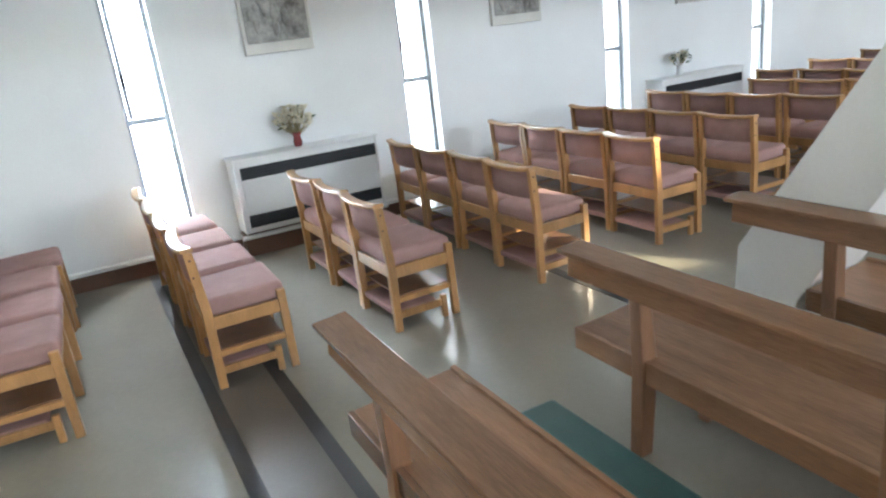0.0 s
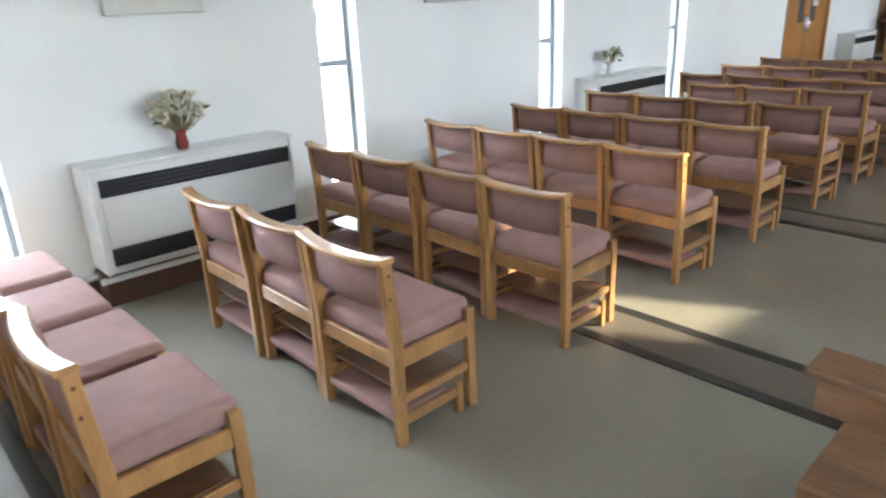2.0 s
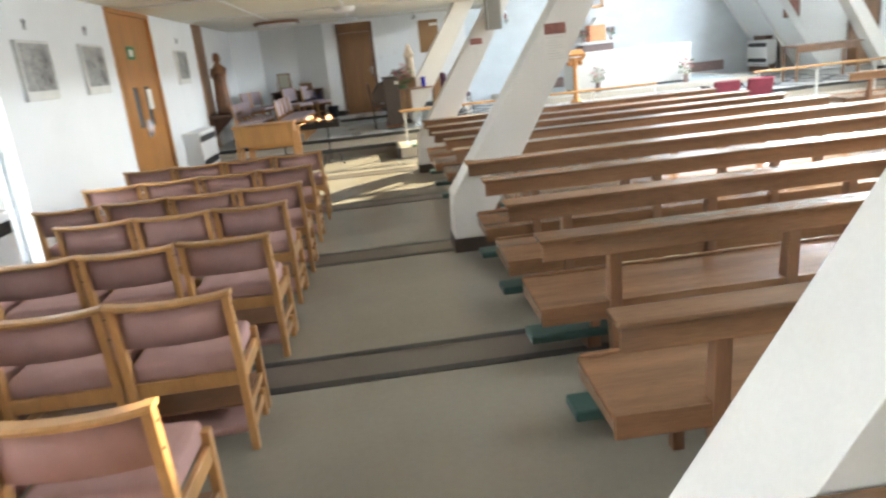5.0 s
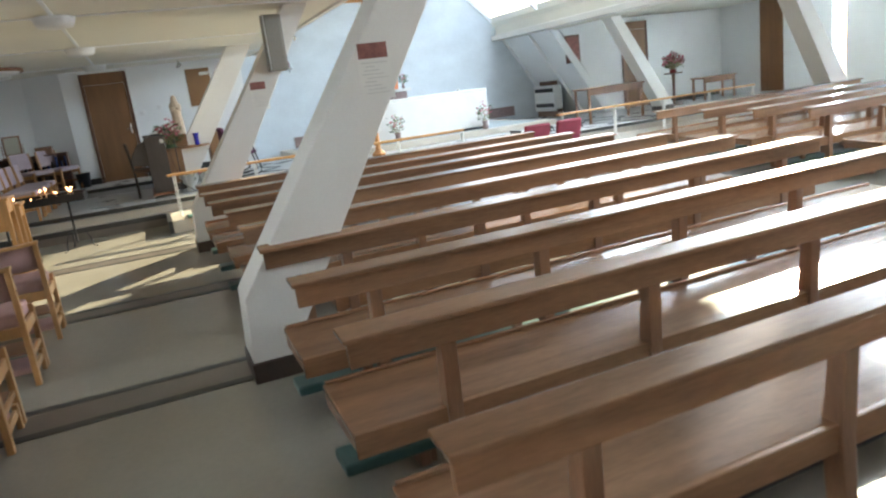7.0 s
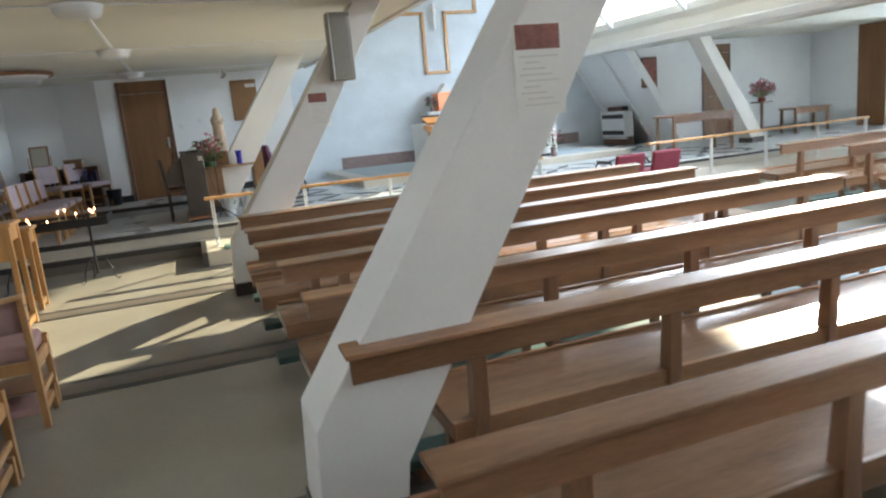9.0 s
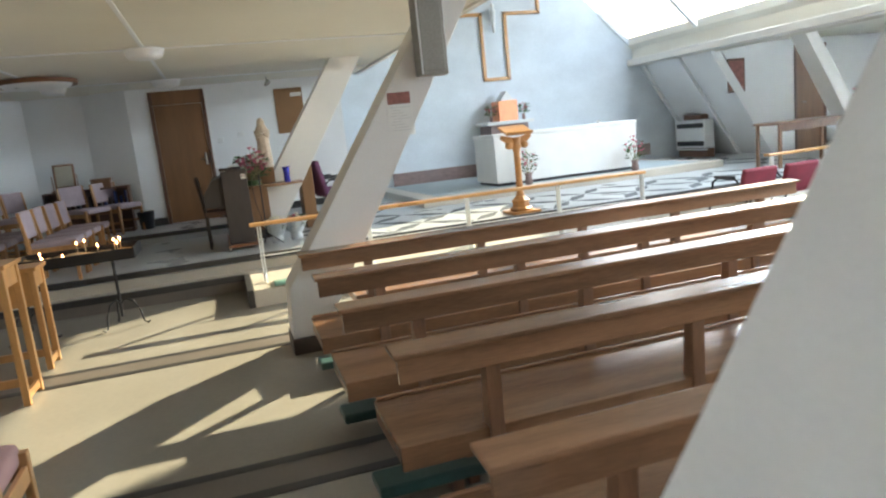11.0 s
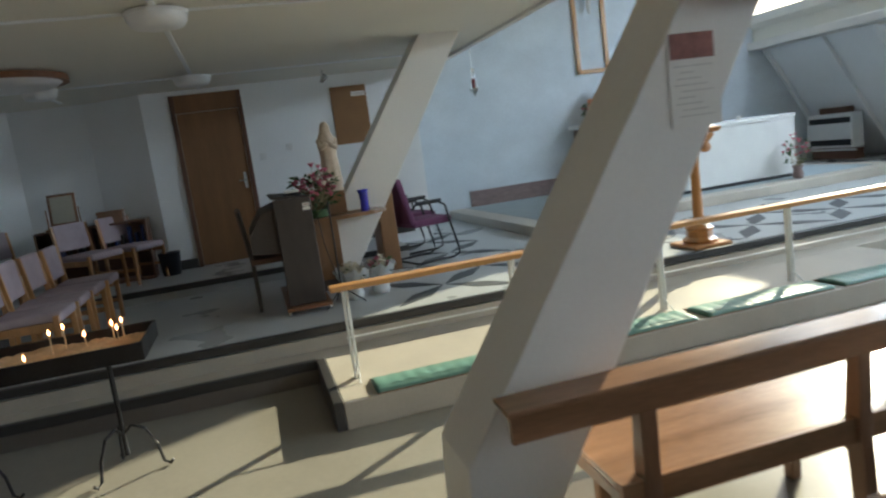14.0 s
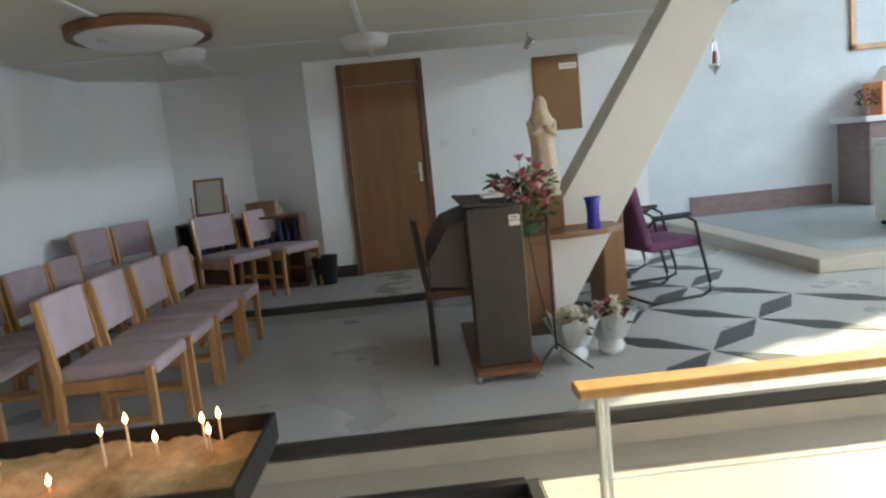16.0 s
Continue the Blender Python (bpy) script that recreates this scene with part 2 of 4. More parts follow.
def structure(name, bm, mat, label, category):
    return tagged(part(name, bm, mat), label, category, kind="structure")


def wall_y(name, y0, y1, x0, x1, z0, z1, holes, mat, label):
    """A wall along x, with openings (x0, x1, z0, z1) through it."""
    bm = bmesh.new()
    x = x0
    for hx0, hx1, hz0, hz1 in sorted(holes):
        box(x, hx0, y0, y1, z0, z1, bm=bm)
        if hz0 > z0 + 0.01:
            box(hx0, hx1, y0, y1, z0, hz0, bm=bm)
        if hz1 < z1 - 0.01:
            box(hx0, hx1, y0, y1, hz1, z1, bm=bm)
        x = hx1
    box(x, x1, y0, y1, z0, z1, bm=bm)
    return structure(name, bm, mat, label, "wall")


# ---- setting ----
MID = -3.4
WY, FY = 5.9, 2 * MID - 5.9
CH = 2.66
WINDOWS = [(-2.5, -2.17), (-0.08, 0.26), (2.34, 2.68), (4.79, 5.13), (7.17, 7.52)]
DOOR1 = (10.45, 12.16)
# Unseen far-wall openings, guessed by mirroring the near wall and adding three
GUESSED_SOUTH_WINDOWS = WINDOWS + [(9.6, 9.94), (12.0, 12.34), (14.2, 14.54)]

structure("floor", box(-3.6, 14.1, FY - 0.3, WY + 0.25, -0.2, 0.0), FLOOR, "worn grey-brown polished vinyl floor", "floor")
structure("floor_step", box(14.06, 14.33, FY - 0.3, WY, 0.0, 0.17), STEP, "pale terrazzo step before the sanctuary", "step")
structure("floor_sanctuary", box(14.33, 20.6, FY - 0.3, WY + 0.25, -0.2, 0.34), SANCT, "pale polished sanctuary floor slab", "floor")
structure("floor_back", box(16.92, 19.2, 1.0, WY, 0.34, 0.48), SANCT, "raised pale floor before the brown door", "floor")
structure("floor_kneeler_step", box(13.05, 14.06, -2.5, 2.36, 0.0, 0.17, 0.006), STEP, "pale terrazzo kneeling step", "step")
structure("floor_kneeler_step", box(13.05, 14.06, -9.1, -4.3, 0.0, 0.17, 0.006), STEP, "pale terrazzo kneeling step", "step")
structure("trim_kneeler_side", box(13.05, 14.05, 2.362, 2.42, 0.0, 0.176, 0.004), DARK, "dark edging on the kneeling step", "trim")
structure("trim_nosing", box(14.015, 14.075, 2.42, WY, 0.11, 0.178, 0.004), DARK, "dark rubber step nosing", "trim")
structure("trim_nosing", box(14.285, 14.345, FY, WY, 0.285, 0.347, 0.006), DARK, "dark rubber step nosing", "trim")
structure("trim_nosing", box(16.88, 16.94, 1.0, WY, 0.425, 0.487, 0.005), DARK, "dark rubber step nosing", "trim")
structure("trim_riser", box(14.03, 14.058, 2.42, WY, 0.0, 0.11), BAND, "brown step riser", "trim")
structure("trim_riser", box(14.30, 14.328, FY, WY, 0.17, 0.27), STEP, "pale terrazzo step riser", "trim")
structure("floor_dais", box(16.65, 20.2, -6.3, -0.5, 0.34, 0.47, 0.008), STEP, "low pale stone altar dais", "dais")
structure("floor_dais_top", box(16.95, 20.2, -6.0, -0.8, 0.47, 0.474), material("blue_grey_carpet", (0.33, 0.38, 0.40), 0.8, 0.1, 4.0, 0.1, fine=200), "blue-grey covering on the altar dais", "carpet")

wall_y("wall_north", WY, WY + 0.25, -3.6, 18.45, -0.1, CH + 0.1, [(a, b, 0.2, CH - 0.04) for a, b in WINDOWS] + [(DOOR1[0], DOOR1[1], -0.1, 2.655)], WALL, "white painted wall with tall slit windows")
wall_y("wall_south", FY - 0.25, FY, -3.6, 20.45, -0.1, CH + 0.1, [(a, b, 0.2, CH - 0.04) for a, b in GUESSED_SOUTH_WINDOWS], WALL, "white painted far aisle wall")
structure("wall_west", prism([(FY - 0.25, -0.2), (WY + 0.25, -0.2), (WY + 0.25, 2.85), (0.3, 2.95), (MID, 6.25), (2 * MID - 0.05, 2.95), (FY - 0.25, 2.85)], "x", -3.85, -3.6), WALL, "plain white rear wall", "wall")
structure("wall_east_aisle", prism([(18.2, 0.35), (18.2, 3.75), (18.6, 4.45), (18.62, 5.3), (18.1, WY), (18.45, 6.15), (18.9, 5.5), (18.85, 4.3), (18.45, 3.6), (18.45, 0.35)], "z", 0.0, CH + 0.05), WALL, "white painted end wall of the side aisle", "wall")
structure("wall_return", box(18.45, 20.2, 0.35, 0.6, 0.0, 2.95), STONE, "painted return wall beside the sanctuary", "wall")
structure("wall_sanctuary", prism([(FY - 0.25, 0.0), (0.6, 0.0), (0.6, 2.85), (0.3, 2.95), (MID, 6.25), (2 * MID - 0.05, 2.95), (FY - 0.25, 2.85)], "x", 20.2, 20.45), STONE, "pale blue-grey roughly painted brick sanctuary wall", "wall")
structure("baseboard_sanctuary", box(20.17, 20.2, -2.85, -0.9, 0.474, 0.74, 0.004), PLINTH, "brown brick base course", "baseboard")
structure("baseboard_sanctuary", box(20.17, 20.2, -7.2, -4.0, 0.474, 0.74, 0.004), PLINTH, "brown brick base course", "baseboard")
structure("ceiling_north", box(-3.6, 18.62, 0.05, WY, CH, CH + 0.25), CEIL, "cream painted low aisle ceiling", "ceiling")
structure("ceiling_south", box(-3.6, 20.2, FY, 2 * MID - 0.05, CH, CH + 0.25), CEIL, "cream painted low aisle ceiling", "ceiling")

# nave roof, guessed and out of view: one solid slope, one slope with rooflights
RZ0, RZ1 = CH + 0.25, 6.2
def slope(u):
    """Point on the southern slope, u from 0 at its foot to 1 at the ridge."""
    return 2 * MID - 0.05 + u * (MID - (2 * MID - 0.05)), RZ0 + u * (RZ1 - RZ0)
structure("ceiling_nave_north", prism([(0.3, RZ0), (MID, RZ1), (MID, RZ1 + 0.2), (0.3, RZ0 + 0.25)], "x", -3.6, 20.4), CEIL, "guessed white sloping nave ceiling, out of view", "ceiling")
def roof_patch(x0, x1, u0, u1):
    (ya, za), (yb, zb) = slope(u0), slope(u1)
    return structure("ceiling_nave_south_guess", prism([(ya, za), (yb, zb), (yb, zb + 0.15), (ya, za + 0.15)], "x", x0, x1), CEIL, "guessed white sloping nave ceiling, out of view", "ceiling")
LOW, HIGH = 0.03, 0.24
roof_patch(-3.6, 20.4, -0.12, LOW)
roof_patch(-3.6, -1.0, LOW, HIGH)
# Gaps between these patches are placed to drop sun patches on the aisle floor
roof_patch(-3.6, 8.95, HIGH, 1.0)
roof_patch(9.55, 16.2, HIGH, 1.0)
roof_patch(8.95, 9.55, HIGH, 0.415)
roof_patch(8.95, 9.55, 0.85, 1.0)
roof_patch(16.2, 20.4, 0.55, 1.0)
for xb in [k * 2.36 - 3.4 for k in range(1, 11)]:
    (ya, za), (yb, zb) = slope(LOW), slope(HIGH)
    structure("trim_rooflight_bar", prism([(ya, za), (yb, zb), (yb, zb + 0.12), (ya, za + 0.12)], "x", xb - 0.05, xb + 0.05), WALL, "white painted rooflight bar", "bar")
structure("beam_south", box(-3.6, 20.2, 2 * MID - 0.25, 2 * MID + 0.1, CH - 0.12, CH + 0.02, 0.01), PIER, "grey painted edge beam", "beam")
structure("beam_north", box(-3.6, 18.2, -0.02, 0.05, CH - 0.03, CH + 0.3), PIER, "painted ceiling edge", "beam")
# Added fill lamps over the guessed rooflights brighten the nave and sanctuary
area("rooflight_fill", look((8.2, slope(0.15)[0] - 0.5, slope(0.15)[1] + 0.5), (8.2, -2.0, 1.0)), 18.0, 0.9, 470.0, (0.80, 0.91, 1.0))
area("rooflight_fill_east", look((18.7, slope(0.6)[0] - 0.7, slope(0.6)[1] + 0.7), (17.5, -1.0, 0.5)), 3.0, 3.0, 20.0, (0.86, 0.94, 1.0))
for (a, b), watts in zip(WINDOWS, (22.0, 30.0, 8.0, 5.0, 4.0)):
    area("sky_fill", look(((a + b) / 2, WY + 0.4, 1.45), ((a + b) / 2, 0.0, 0.9)), 0.4, 2.3, watts, (0.76, 0.88, 1.0))
# Lamps added at the unseen far openings to brighten the far aisle
for a, b in GUESSED_SOUTH_WINDOWS[2:]:
    area("sky_fill", look(((a + b) / 2, FY - 0.4, 1.45), ((a + b) / 2, -6.0, 0.9)), 0.4, 2.3, 66.0, (0.76, 0.88, 1.0))
structure("backdrop_north", box(-8.0, 24.0, 9.5, 9.6, -1.0, 6.0), OUTSIDE, "bright hazy outdoors beyond the windows", "backdrop")


def pier(x, mirror):
    """A leaning concrete pier: front face at x, leaning towards the nave."""
    f = (lambda y: 2 * MID - y) if mirror else (lambda y: y)
    # outline in y and z
    out = [(2.16, 0.12), (2.14, 0.50), (0.52, 2.95), (0.26, 2.95), (1.82, 0.30), (1.84, 0.12)]
    if x > 15 and not mirror:
        out = [(a + (0.15 if k < 3 else 0.0), b) for k, (a, b) in enumerate(out)]
    depth = 0.34
    base = 0.34 if x > 15 else 0.0
    ob = thing("pier", x, 0, 0, "white painted concrete pier leaning in over the pews", "pier", "leaning piers", kind="structure")
    part("shaft", prism([(f(a), max(b, base + 0.1)) for a, b in out], "x", 0, depth, 0.006), PIER, ob)
    part("skirting", prism([(f(out[0][0] + 0.01), base), (f(1.82), base), (f(1.82), base + 0.12), (f(out[0][0] + 0.01), base + 0.12)], "x", -0.02, depth + 0.02, 0.004), PIERBASE, ob, "dark brown base skirting")
    return ob


PX = [2.22, 6.80, 11.24, 15.75]
for px in PX:
    pier(px, False)
    pier(px, True)
# leaning return wall at the far side of the sanctuary, and the end wall of the far aisle
FE = 17.95
structure("wall_leaning", prism([(-7.12, CH - 0.12), (-8.62, 0.34), (-8.85, 0.34), (-7.35, CH - 0.12)], "x", FE - 0.05, 20.2, 0.004), WALL, "white painted leaning side wall of the sanctuary", "wall")
for xr in (18.80, 20.12):
    structure("trim_rib", prism([(-7.03, CH - 0.13), (-8.53, 0.34), (-8.618, 0.34), (-7.118, CH - 0.13)], "x", xr, xr + 0.075, 0.004), WALL, "white painted rib on the leaning wall", "rib")
structure("wall_far_east", prism([(-7.36, CH), (-8.84, 0.35), (-8.84, 0.0), (FY, 0.0), (FY, CH)], "x", FE, FE + 0.2), WALL, "white painted end wall of the far aisle", "wall")

# floor strips across the aisles
for k, x in enumerate([-0.2, 2.15, 4.55, 6.88, 9.2, 11.55]):
    w = 0.42 if k < 4 else 0.36
    st = thing("floor_band", x, 0, 0, "brown floor band between two dark strips", "floor band", "floor bands", kind="structure")
    part("band", box(0.07, w - 0.07, FY, WY, 0.0, 0.003), BAND, st)
    part("strip", box(0, 0.07, FY, WY, 0.0, 0.004), DARK, st)
    part("strip", box(w - 0.07, w, FY, WY, 0.0, 0.004), DARK, st)

# skirting and pipe
for a, b in [(-3.6, DOOR1[0] - 0.05), (DOOR1[1] + 0.05, 14.0)]:
    structure("baseboard_north", box(a, b, WY - 0.022, WY, 0.0, 0.12, 0.004), BROWN, "dark brown skirting board", "baseboard")
    structure("trim_pipe", tube([(a, WY - 0.05, 0.16), (b, WY - 0.05, 0.16)], 0.016), HEATER, "white heating pipe above the skirting", "pipe")


def window(x0, x1, y):
    w = thing("window", (x0 + x1) / 2, y, 0, "tall narrow slit window with grey metal frame", "window", "slit windows", kind="structure")
    h = (x1 - x0) / 2
    z0, z1 = 0.2, CH - 0.04
    bm = bmesh.new()
    for a, b, c, d in [(-h, -h + 0.035, z0, z1), (h - 0.035, h, z0, z1), (-h + 0.035, h - 0.035, z0, z0 + 0.04), (-h + 0.035, h - 0.035, z1 - 0.04, z1), (-h + 0.035, h - 0.035, 1.2, 1.245)]:
        box(a, b, 0.12, 0.17, c, d, 0.003, bm)
    part("window_frame", bm, FRAME, w)
    part("casement", box(-h + 0.04, -h + 0.075, 0.11, 0.15, 1.25, z1 - 0.05, 0.003), FRAME, w, "grey opening casement stile")
    part("catch", box(-h + 0.045, -h + 0.07, 0.085, 0.11, 1.5, 1.6, 0.004), METAL, w)
    for c, d in [(z0 + 0.04, 1.2), (1.245, z1 - 0.04)]:
        p = part("pane", box(-h + 0.035, h - 0.035, 0.142, 0.148, c, d), GLASS, w)
        p.visible_shadow = False


for a, b in WINDOWS:
    window(a, b, WY)


# ---- nave: chairs ----
def nave_chair():
    c = thing("stacking_chair", 0, 0, 0, "beech chapel chair with dusty pink wool cushions and a kneeler", "chair", "chairs in the side aisle")
    W, D = 0.515, 0.43
    for y in (0.0, W - 0.035):
        part("leg", prism([(0, 0), (0.045, 0), (0.05, 0.42), (0.02, 0.76), (-0.025, 0.765), (0.0, 0.42)], "y", y, y + 0.035, 0.004), CHAIRWOOD, c)
        part("leg", prism([(D - 0.04, 0), (D + 0.005, 0), (D, 0.455), (D - 0.045, 0.455)], "y", y, y + 0.035, 0.006), CHAIRWOOD, c)
        part("side_rail", box(0.04, D - 0.03, y + 0.006, y + 0.03, 0.33, 0.40, 0.004), CHAIRWOOD, c)
        part("stretcher", box(0.03, D - 0.02, y + 0.008, y + 0.028, 0.175, 0.21, 0.004), CHAIRWOOD, c)
        part("kneeler_rail", box(0.03, D - 0.08, y + 0.01, y + 0.032, 0.075, 0.12, 0.004), CHAIRWOOD, c)
        part("kneeler_foot", box(D - 0.11, D - 0.075, y + 0.002, y + 0.032, 0.0, 0.145, 0.004), CHAIRWOOD, c)
        for z in (0.72, 0.63):
            part("bolt", rot(lathe([(0.007, -0.003), (0.006, 0.003)], 8), pose(0.0, y - 0.002 if y == 0 else y + 0.037, z, 90)), BROWN, c)
    part("back_rail", box(0.012, 0.034, 0.034, W - 0.034, 0.33, 0.40, 0.004), CHAIRWOOD, c)
    part("front_rail", box(D - 0.035, D - 0.012, 0.034, W - 0.034, 0.34, 0.40, 0.004), CHAIRWOOD, c)
    # curved top rail
    bm = bmesh.new()
    n = 10
    rings = []
    for k in range(n + 1):
        u = k / n
        y = -0.006 + u * (W + 0.012)
        dx = -0.03 * (1 - (2 * u - 1) ** 2)
        dz = 0.012 * abs(2 * u - 1) ** 3
        rings.append([bm.verts.new((x + dx, y, z + dz)) for x, z in ((-0.035, 0.752), (0.025, 0.752), (0.028, 0.765), (0.02, 0.775), (-0.03, 0.775), (-0.038, 0.765))])
    for a, b in zip(rings, rings[1:]):
        for k in range(6):
            bm.faces.new((a[k], a[(k + 1) % 6], b[(k + 1) % 6], b[k]))
    bm.faces.new(rings[0])
    bm.faces.new(rings[-1][::-1])
    bmesh.ops.recalc_face_normals(bm, faces=bm.faces[:])
    part("top_rail", bm, CHAIRWOOD, c, "worn curved beech top rail")
    # curved padded back
    bm = bmesh.new()
    rings = []
    for k in range(n + 1):
        u = k / n
        y = 0.037 + u * (W - 0.074)
        bow = -0.03 * (1 - (2 * u - 1) ** 2)
        e = min(1.0, 6 * min(u, 1 - u) + 0.35)
        ring = []
        for th, z in ((0.0, 0.57), (0.022, 0.57), (0.036, 0.59), (0.04, 0.66), (0.036, 0.73), (0.02, 0.752), (0.0, 0.752), (-0.006, 0.66)):
            ring.append(bm.verts.new((0.012 + bow + th * e - 0.10 * max(0, z - 0.6) * 0.6, y, z)))
        rings.append(ring)
    for a, b in zip(rings, rings[1:]):
        for k in range(8):
            bm.faces.new((a[k], a[(k + 1) % 8], b[(k + 1) % 8], b[k]))
    bm.faces.new(rings[0])
    bm.faces.new(rings[-1][::-1])
    bmesh.ops.recalc_face_normals(bm, faces=bm.faces[:])
    part("backrest", bm, PINK, c, "dusty pink wool back pad", True)
    seat = box(0.022, D + 0.005, 0.03, W - 0.03, 0.392, 0.488, 0.038, seg=4)
    for v in seat.verts:
        if v.co.z > 0.44:
            v.co.z += 0.014 * (1 - ((v.co.x - 0.23) / 0.23) ** 2) - 0.012 * max(0, 1 - v.co.x / 0.12)
    part("seat", seat, PINK, c, "dusty pink wool seat cushion", True)
    part("kneeler_pad", box(0.015, 0.30, 0.036, W - 0.036, 0.085, 0.125, 0.014, seg=3), PINK, c, "faded pink kneeler pad", True)
    part("book_shelf", box(0.06, D - 0.05, 0.03, W - 0.03, 0.205, 0.215), PEWPOST, c, "thin plywood book shelf")
    return c


ROWS = [(-1.18, 4, 3.44), (-0.12, 4, 3.44), (0.90, 3, 3.42), (1.96, 4, 3.44), (3.02, 4, 3.44), (4.0, 4, 3.42), (5.02, 4, 3.40), (5.96, 3, 3.41), (6.75, 4, 3.38), (7.75, 4, 3.38), (8.76, 4, 3.36)]
proto = nave_chair()
random.seed(4)
first = True
for x, n, y in ROWS:
    for k in range(n):
        m = pose(x + random.uniform(-0.015, 0.015), y + 0.535 * k, 0, 0, 0, random.uniform(-1.5, 1.5))
        if first:
            proto.matrix_basis = m
            first = False
        else:
            copy_thing(proto, m)


# ---- nave: pews ----
def pew(length, label, inset=0.0, kx=-0.50):
    """Rear of the rail at x = 0, left end at y = 0, running towards -y."""
    p = thing("pew", 0, 0, 0, label, "pew", "oak pews")
    part("top_rail", prism([(-0.045, 0.755), (0.075, 0.765), (0.078, 0.785), (-0.045, 0.775)], "y", -length, 0, 0.005), PEW, p)
    part("back_board", prism([(-0.012, 0.655), (0.012, 0.655), (0.022, 0.762), (-0.002, 0.762)], "y", -length + 0.01, -0.02, 0.003), PEW, p)
    n = 5
    for k in range(n):
        y = -0.38 - inset * 0.3 - k * (length - 0.76 - inset * 0.3) / (n - 1)
        part("post", prism([(-0.01, 0), (0.05, 0), (0.085, 0.36), (0.05, 0.755), (0.0, 0.757), (0.01, 0.36)], "y", y - 0.03, y + 0.03, 0.004), PEWPOST, p)
        part("seat_bracket", prism([(0.05, 0.25), (0.40, 0.30), (0.40, 0.335), (0.05, 0.325)], "y", y - 0.02, y + 0.02, 0.003), PEWPOST, p)
        part("front_leg", box(0.36, 0.41, y - 0.025, y + 0.025, 0, 0.32, 0.004), PEWPOST, p)
    part("seat", prism([(0.045, 0.375), (0.46, 0.405), (0.468, 0.43), (0.045, 0.405)], "y", -length + 0.02, -inset, 0.006), PEW, p)
    part("seat_apron", box(0.022, 0.046, -length + 0.022, -0.002 - inset, 0.31, 0.407, 0.003), PEW, p)
    part("front_apron", box(0.425, 0.45, -length + 0.03, -0.01 - inset, 0.33, 0.403, 0.003), PEW, p)
    part("seat_lip", prism([(0.445, 0.43), (0.468, 0.432), (0.466, 0.444), (0.447, 0.442)], "y", -length + 0.03, -0.01 - inset, 0.002), PEW, p)
    part("end_cap", prism([(0.046, 0.33), (0.452, 0.34), (0.456, 0.402), (0.046, 0.373)], "y", -0.03 - inset, -0.004 - inset, 0.003), PEWPOST, p)
    kn = part("kneeler", box(kx, kx + 0.18, -length + 0.05, -0.01, 0.075, 0.125, 0.014, seg=2), TEAL, p, "teal vinyl kneeler board")
    for y in (-0.35, -length / 2, -length + 0.35):
        part("kneeler_foot", box(kx + 0.02, kx + 0.16, y - 0.025, y + 0.025, 0, 0.076, 0.003), PEWPOST, kn)
    return p


PEWX = [0.10, 1.16, 2.13, 3.17, 4.22, 5.06, 5.89, 6.77, 7.62, 8.50, 9.28, 10.10, 11.03]
p0 = pew(4.4, "long varnished oak pew with a teal kneeler")
p0.matrix_basis = pose(PEWX[0] + 0.03, 2.12, 0)
pc = pew(4.4, "long varnished oak pew with its seat stopping short of the pier", 0.38)
pc.matrix_basis = pose(PEWX[2], 2.12, 0)
pk = pew(4.4, "long varnished oak pew with its kneeler drawn close", 0.0, -0.30)
pk.matrix_basis = pose(PEWX[1], 2.12, 0)
for x in PEWX[2:]:
    if x in (PEWX[7], PEWX[12]):
        copy_thing(pc, pose(x, 2.02 if x < 9 else 2.07, 0))
    elif x != PEWX[2]:
        copy_thing(p0, pose(x, 2.12 if x < 3 else 2.02 if x < 9 else 2.08, 0))
for x in PEWX[2:]:
    copy_thing(p0, pose(x, -4.4, 0))


# ---- north aisle wall ----
def heater(x0, x1, y, label="white convector heater with black grilles on the wall"):
    h = thing("convector_heater", x0, y, 0, label, "heater", "convector heaters")
    L = x1 - x0
    part("casing", box(0, L, -0.262, 0, 0.215, 0.82, 0.006), HEATER, h)
    part("top_shelf", box(-0.012, L + 0.012, -0.28, 0, 0.82, 0.84, 0.005), HEATER, h)
    part("panel", box(0.05, L - 0.03, -0.27, -0.26, 0.375, 0.655, 0.003), HEATER, h)
    for z0, z1 in ((0.665, 0.765), (0.26, 0.365)):
        g = part("grille", box(0.05, L - 0.03, -0.266, -0.26, z0, z1), BLACK, h, "black louvred grille")
        for k in range(4):
            z = z0 + (k + 0.5) * (z1 - z0) / 4
            part("slat", prism([(-0.272, z - 0.006), (-0.265, z + 0.004), (-0.265, z + 0.008), (-0.272, z - 0.002)], "x", 0.053, L - 0.033), BLACK, g)
    for x in (0.004, L - 0.024):
        part("edge_trim", box(x, x + 0.02, -0.272, -0.262, 0.215, 0.82, 0.003), HEATER, h)
    part("plinth", box(0.0, L, -0.2, 0, 0.0, 0.19, 0.004), BROWN, h, "brown base under the heater")
    part("pipe", tube([(-0.03, -0.225, 0.175), (L + 0.03, -0.225, 0.175)], 0.02), HEATER, h, "white heating pipe")
    return h


heater(0.595, 1.875, WY)
heater(5.36, 6.68, WY)
heater(12.75, 13.9, WY)


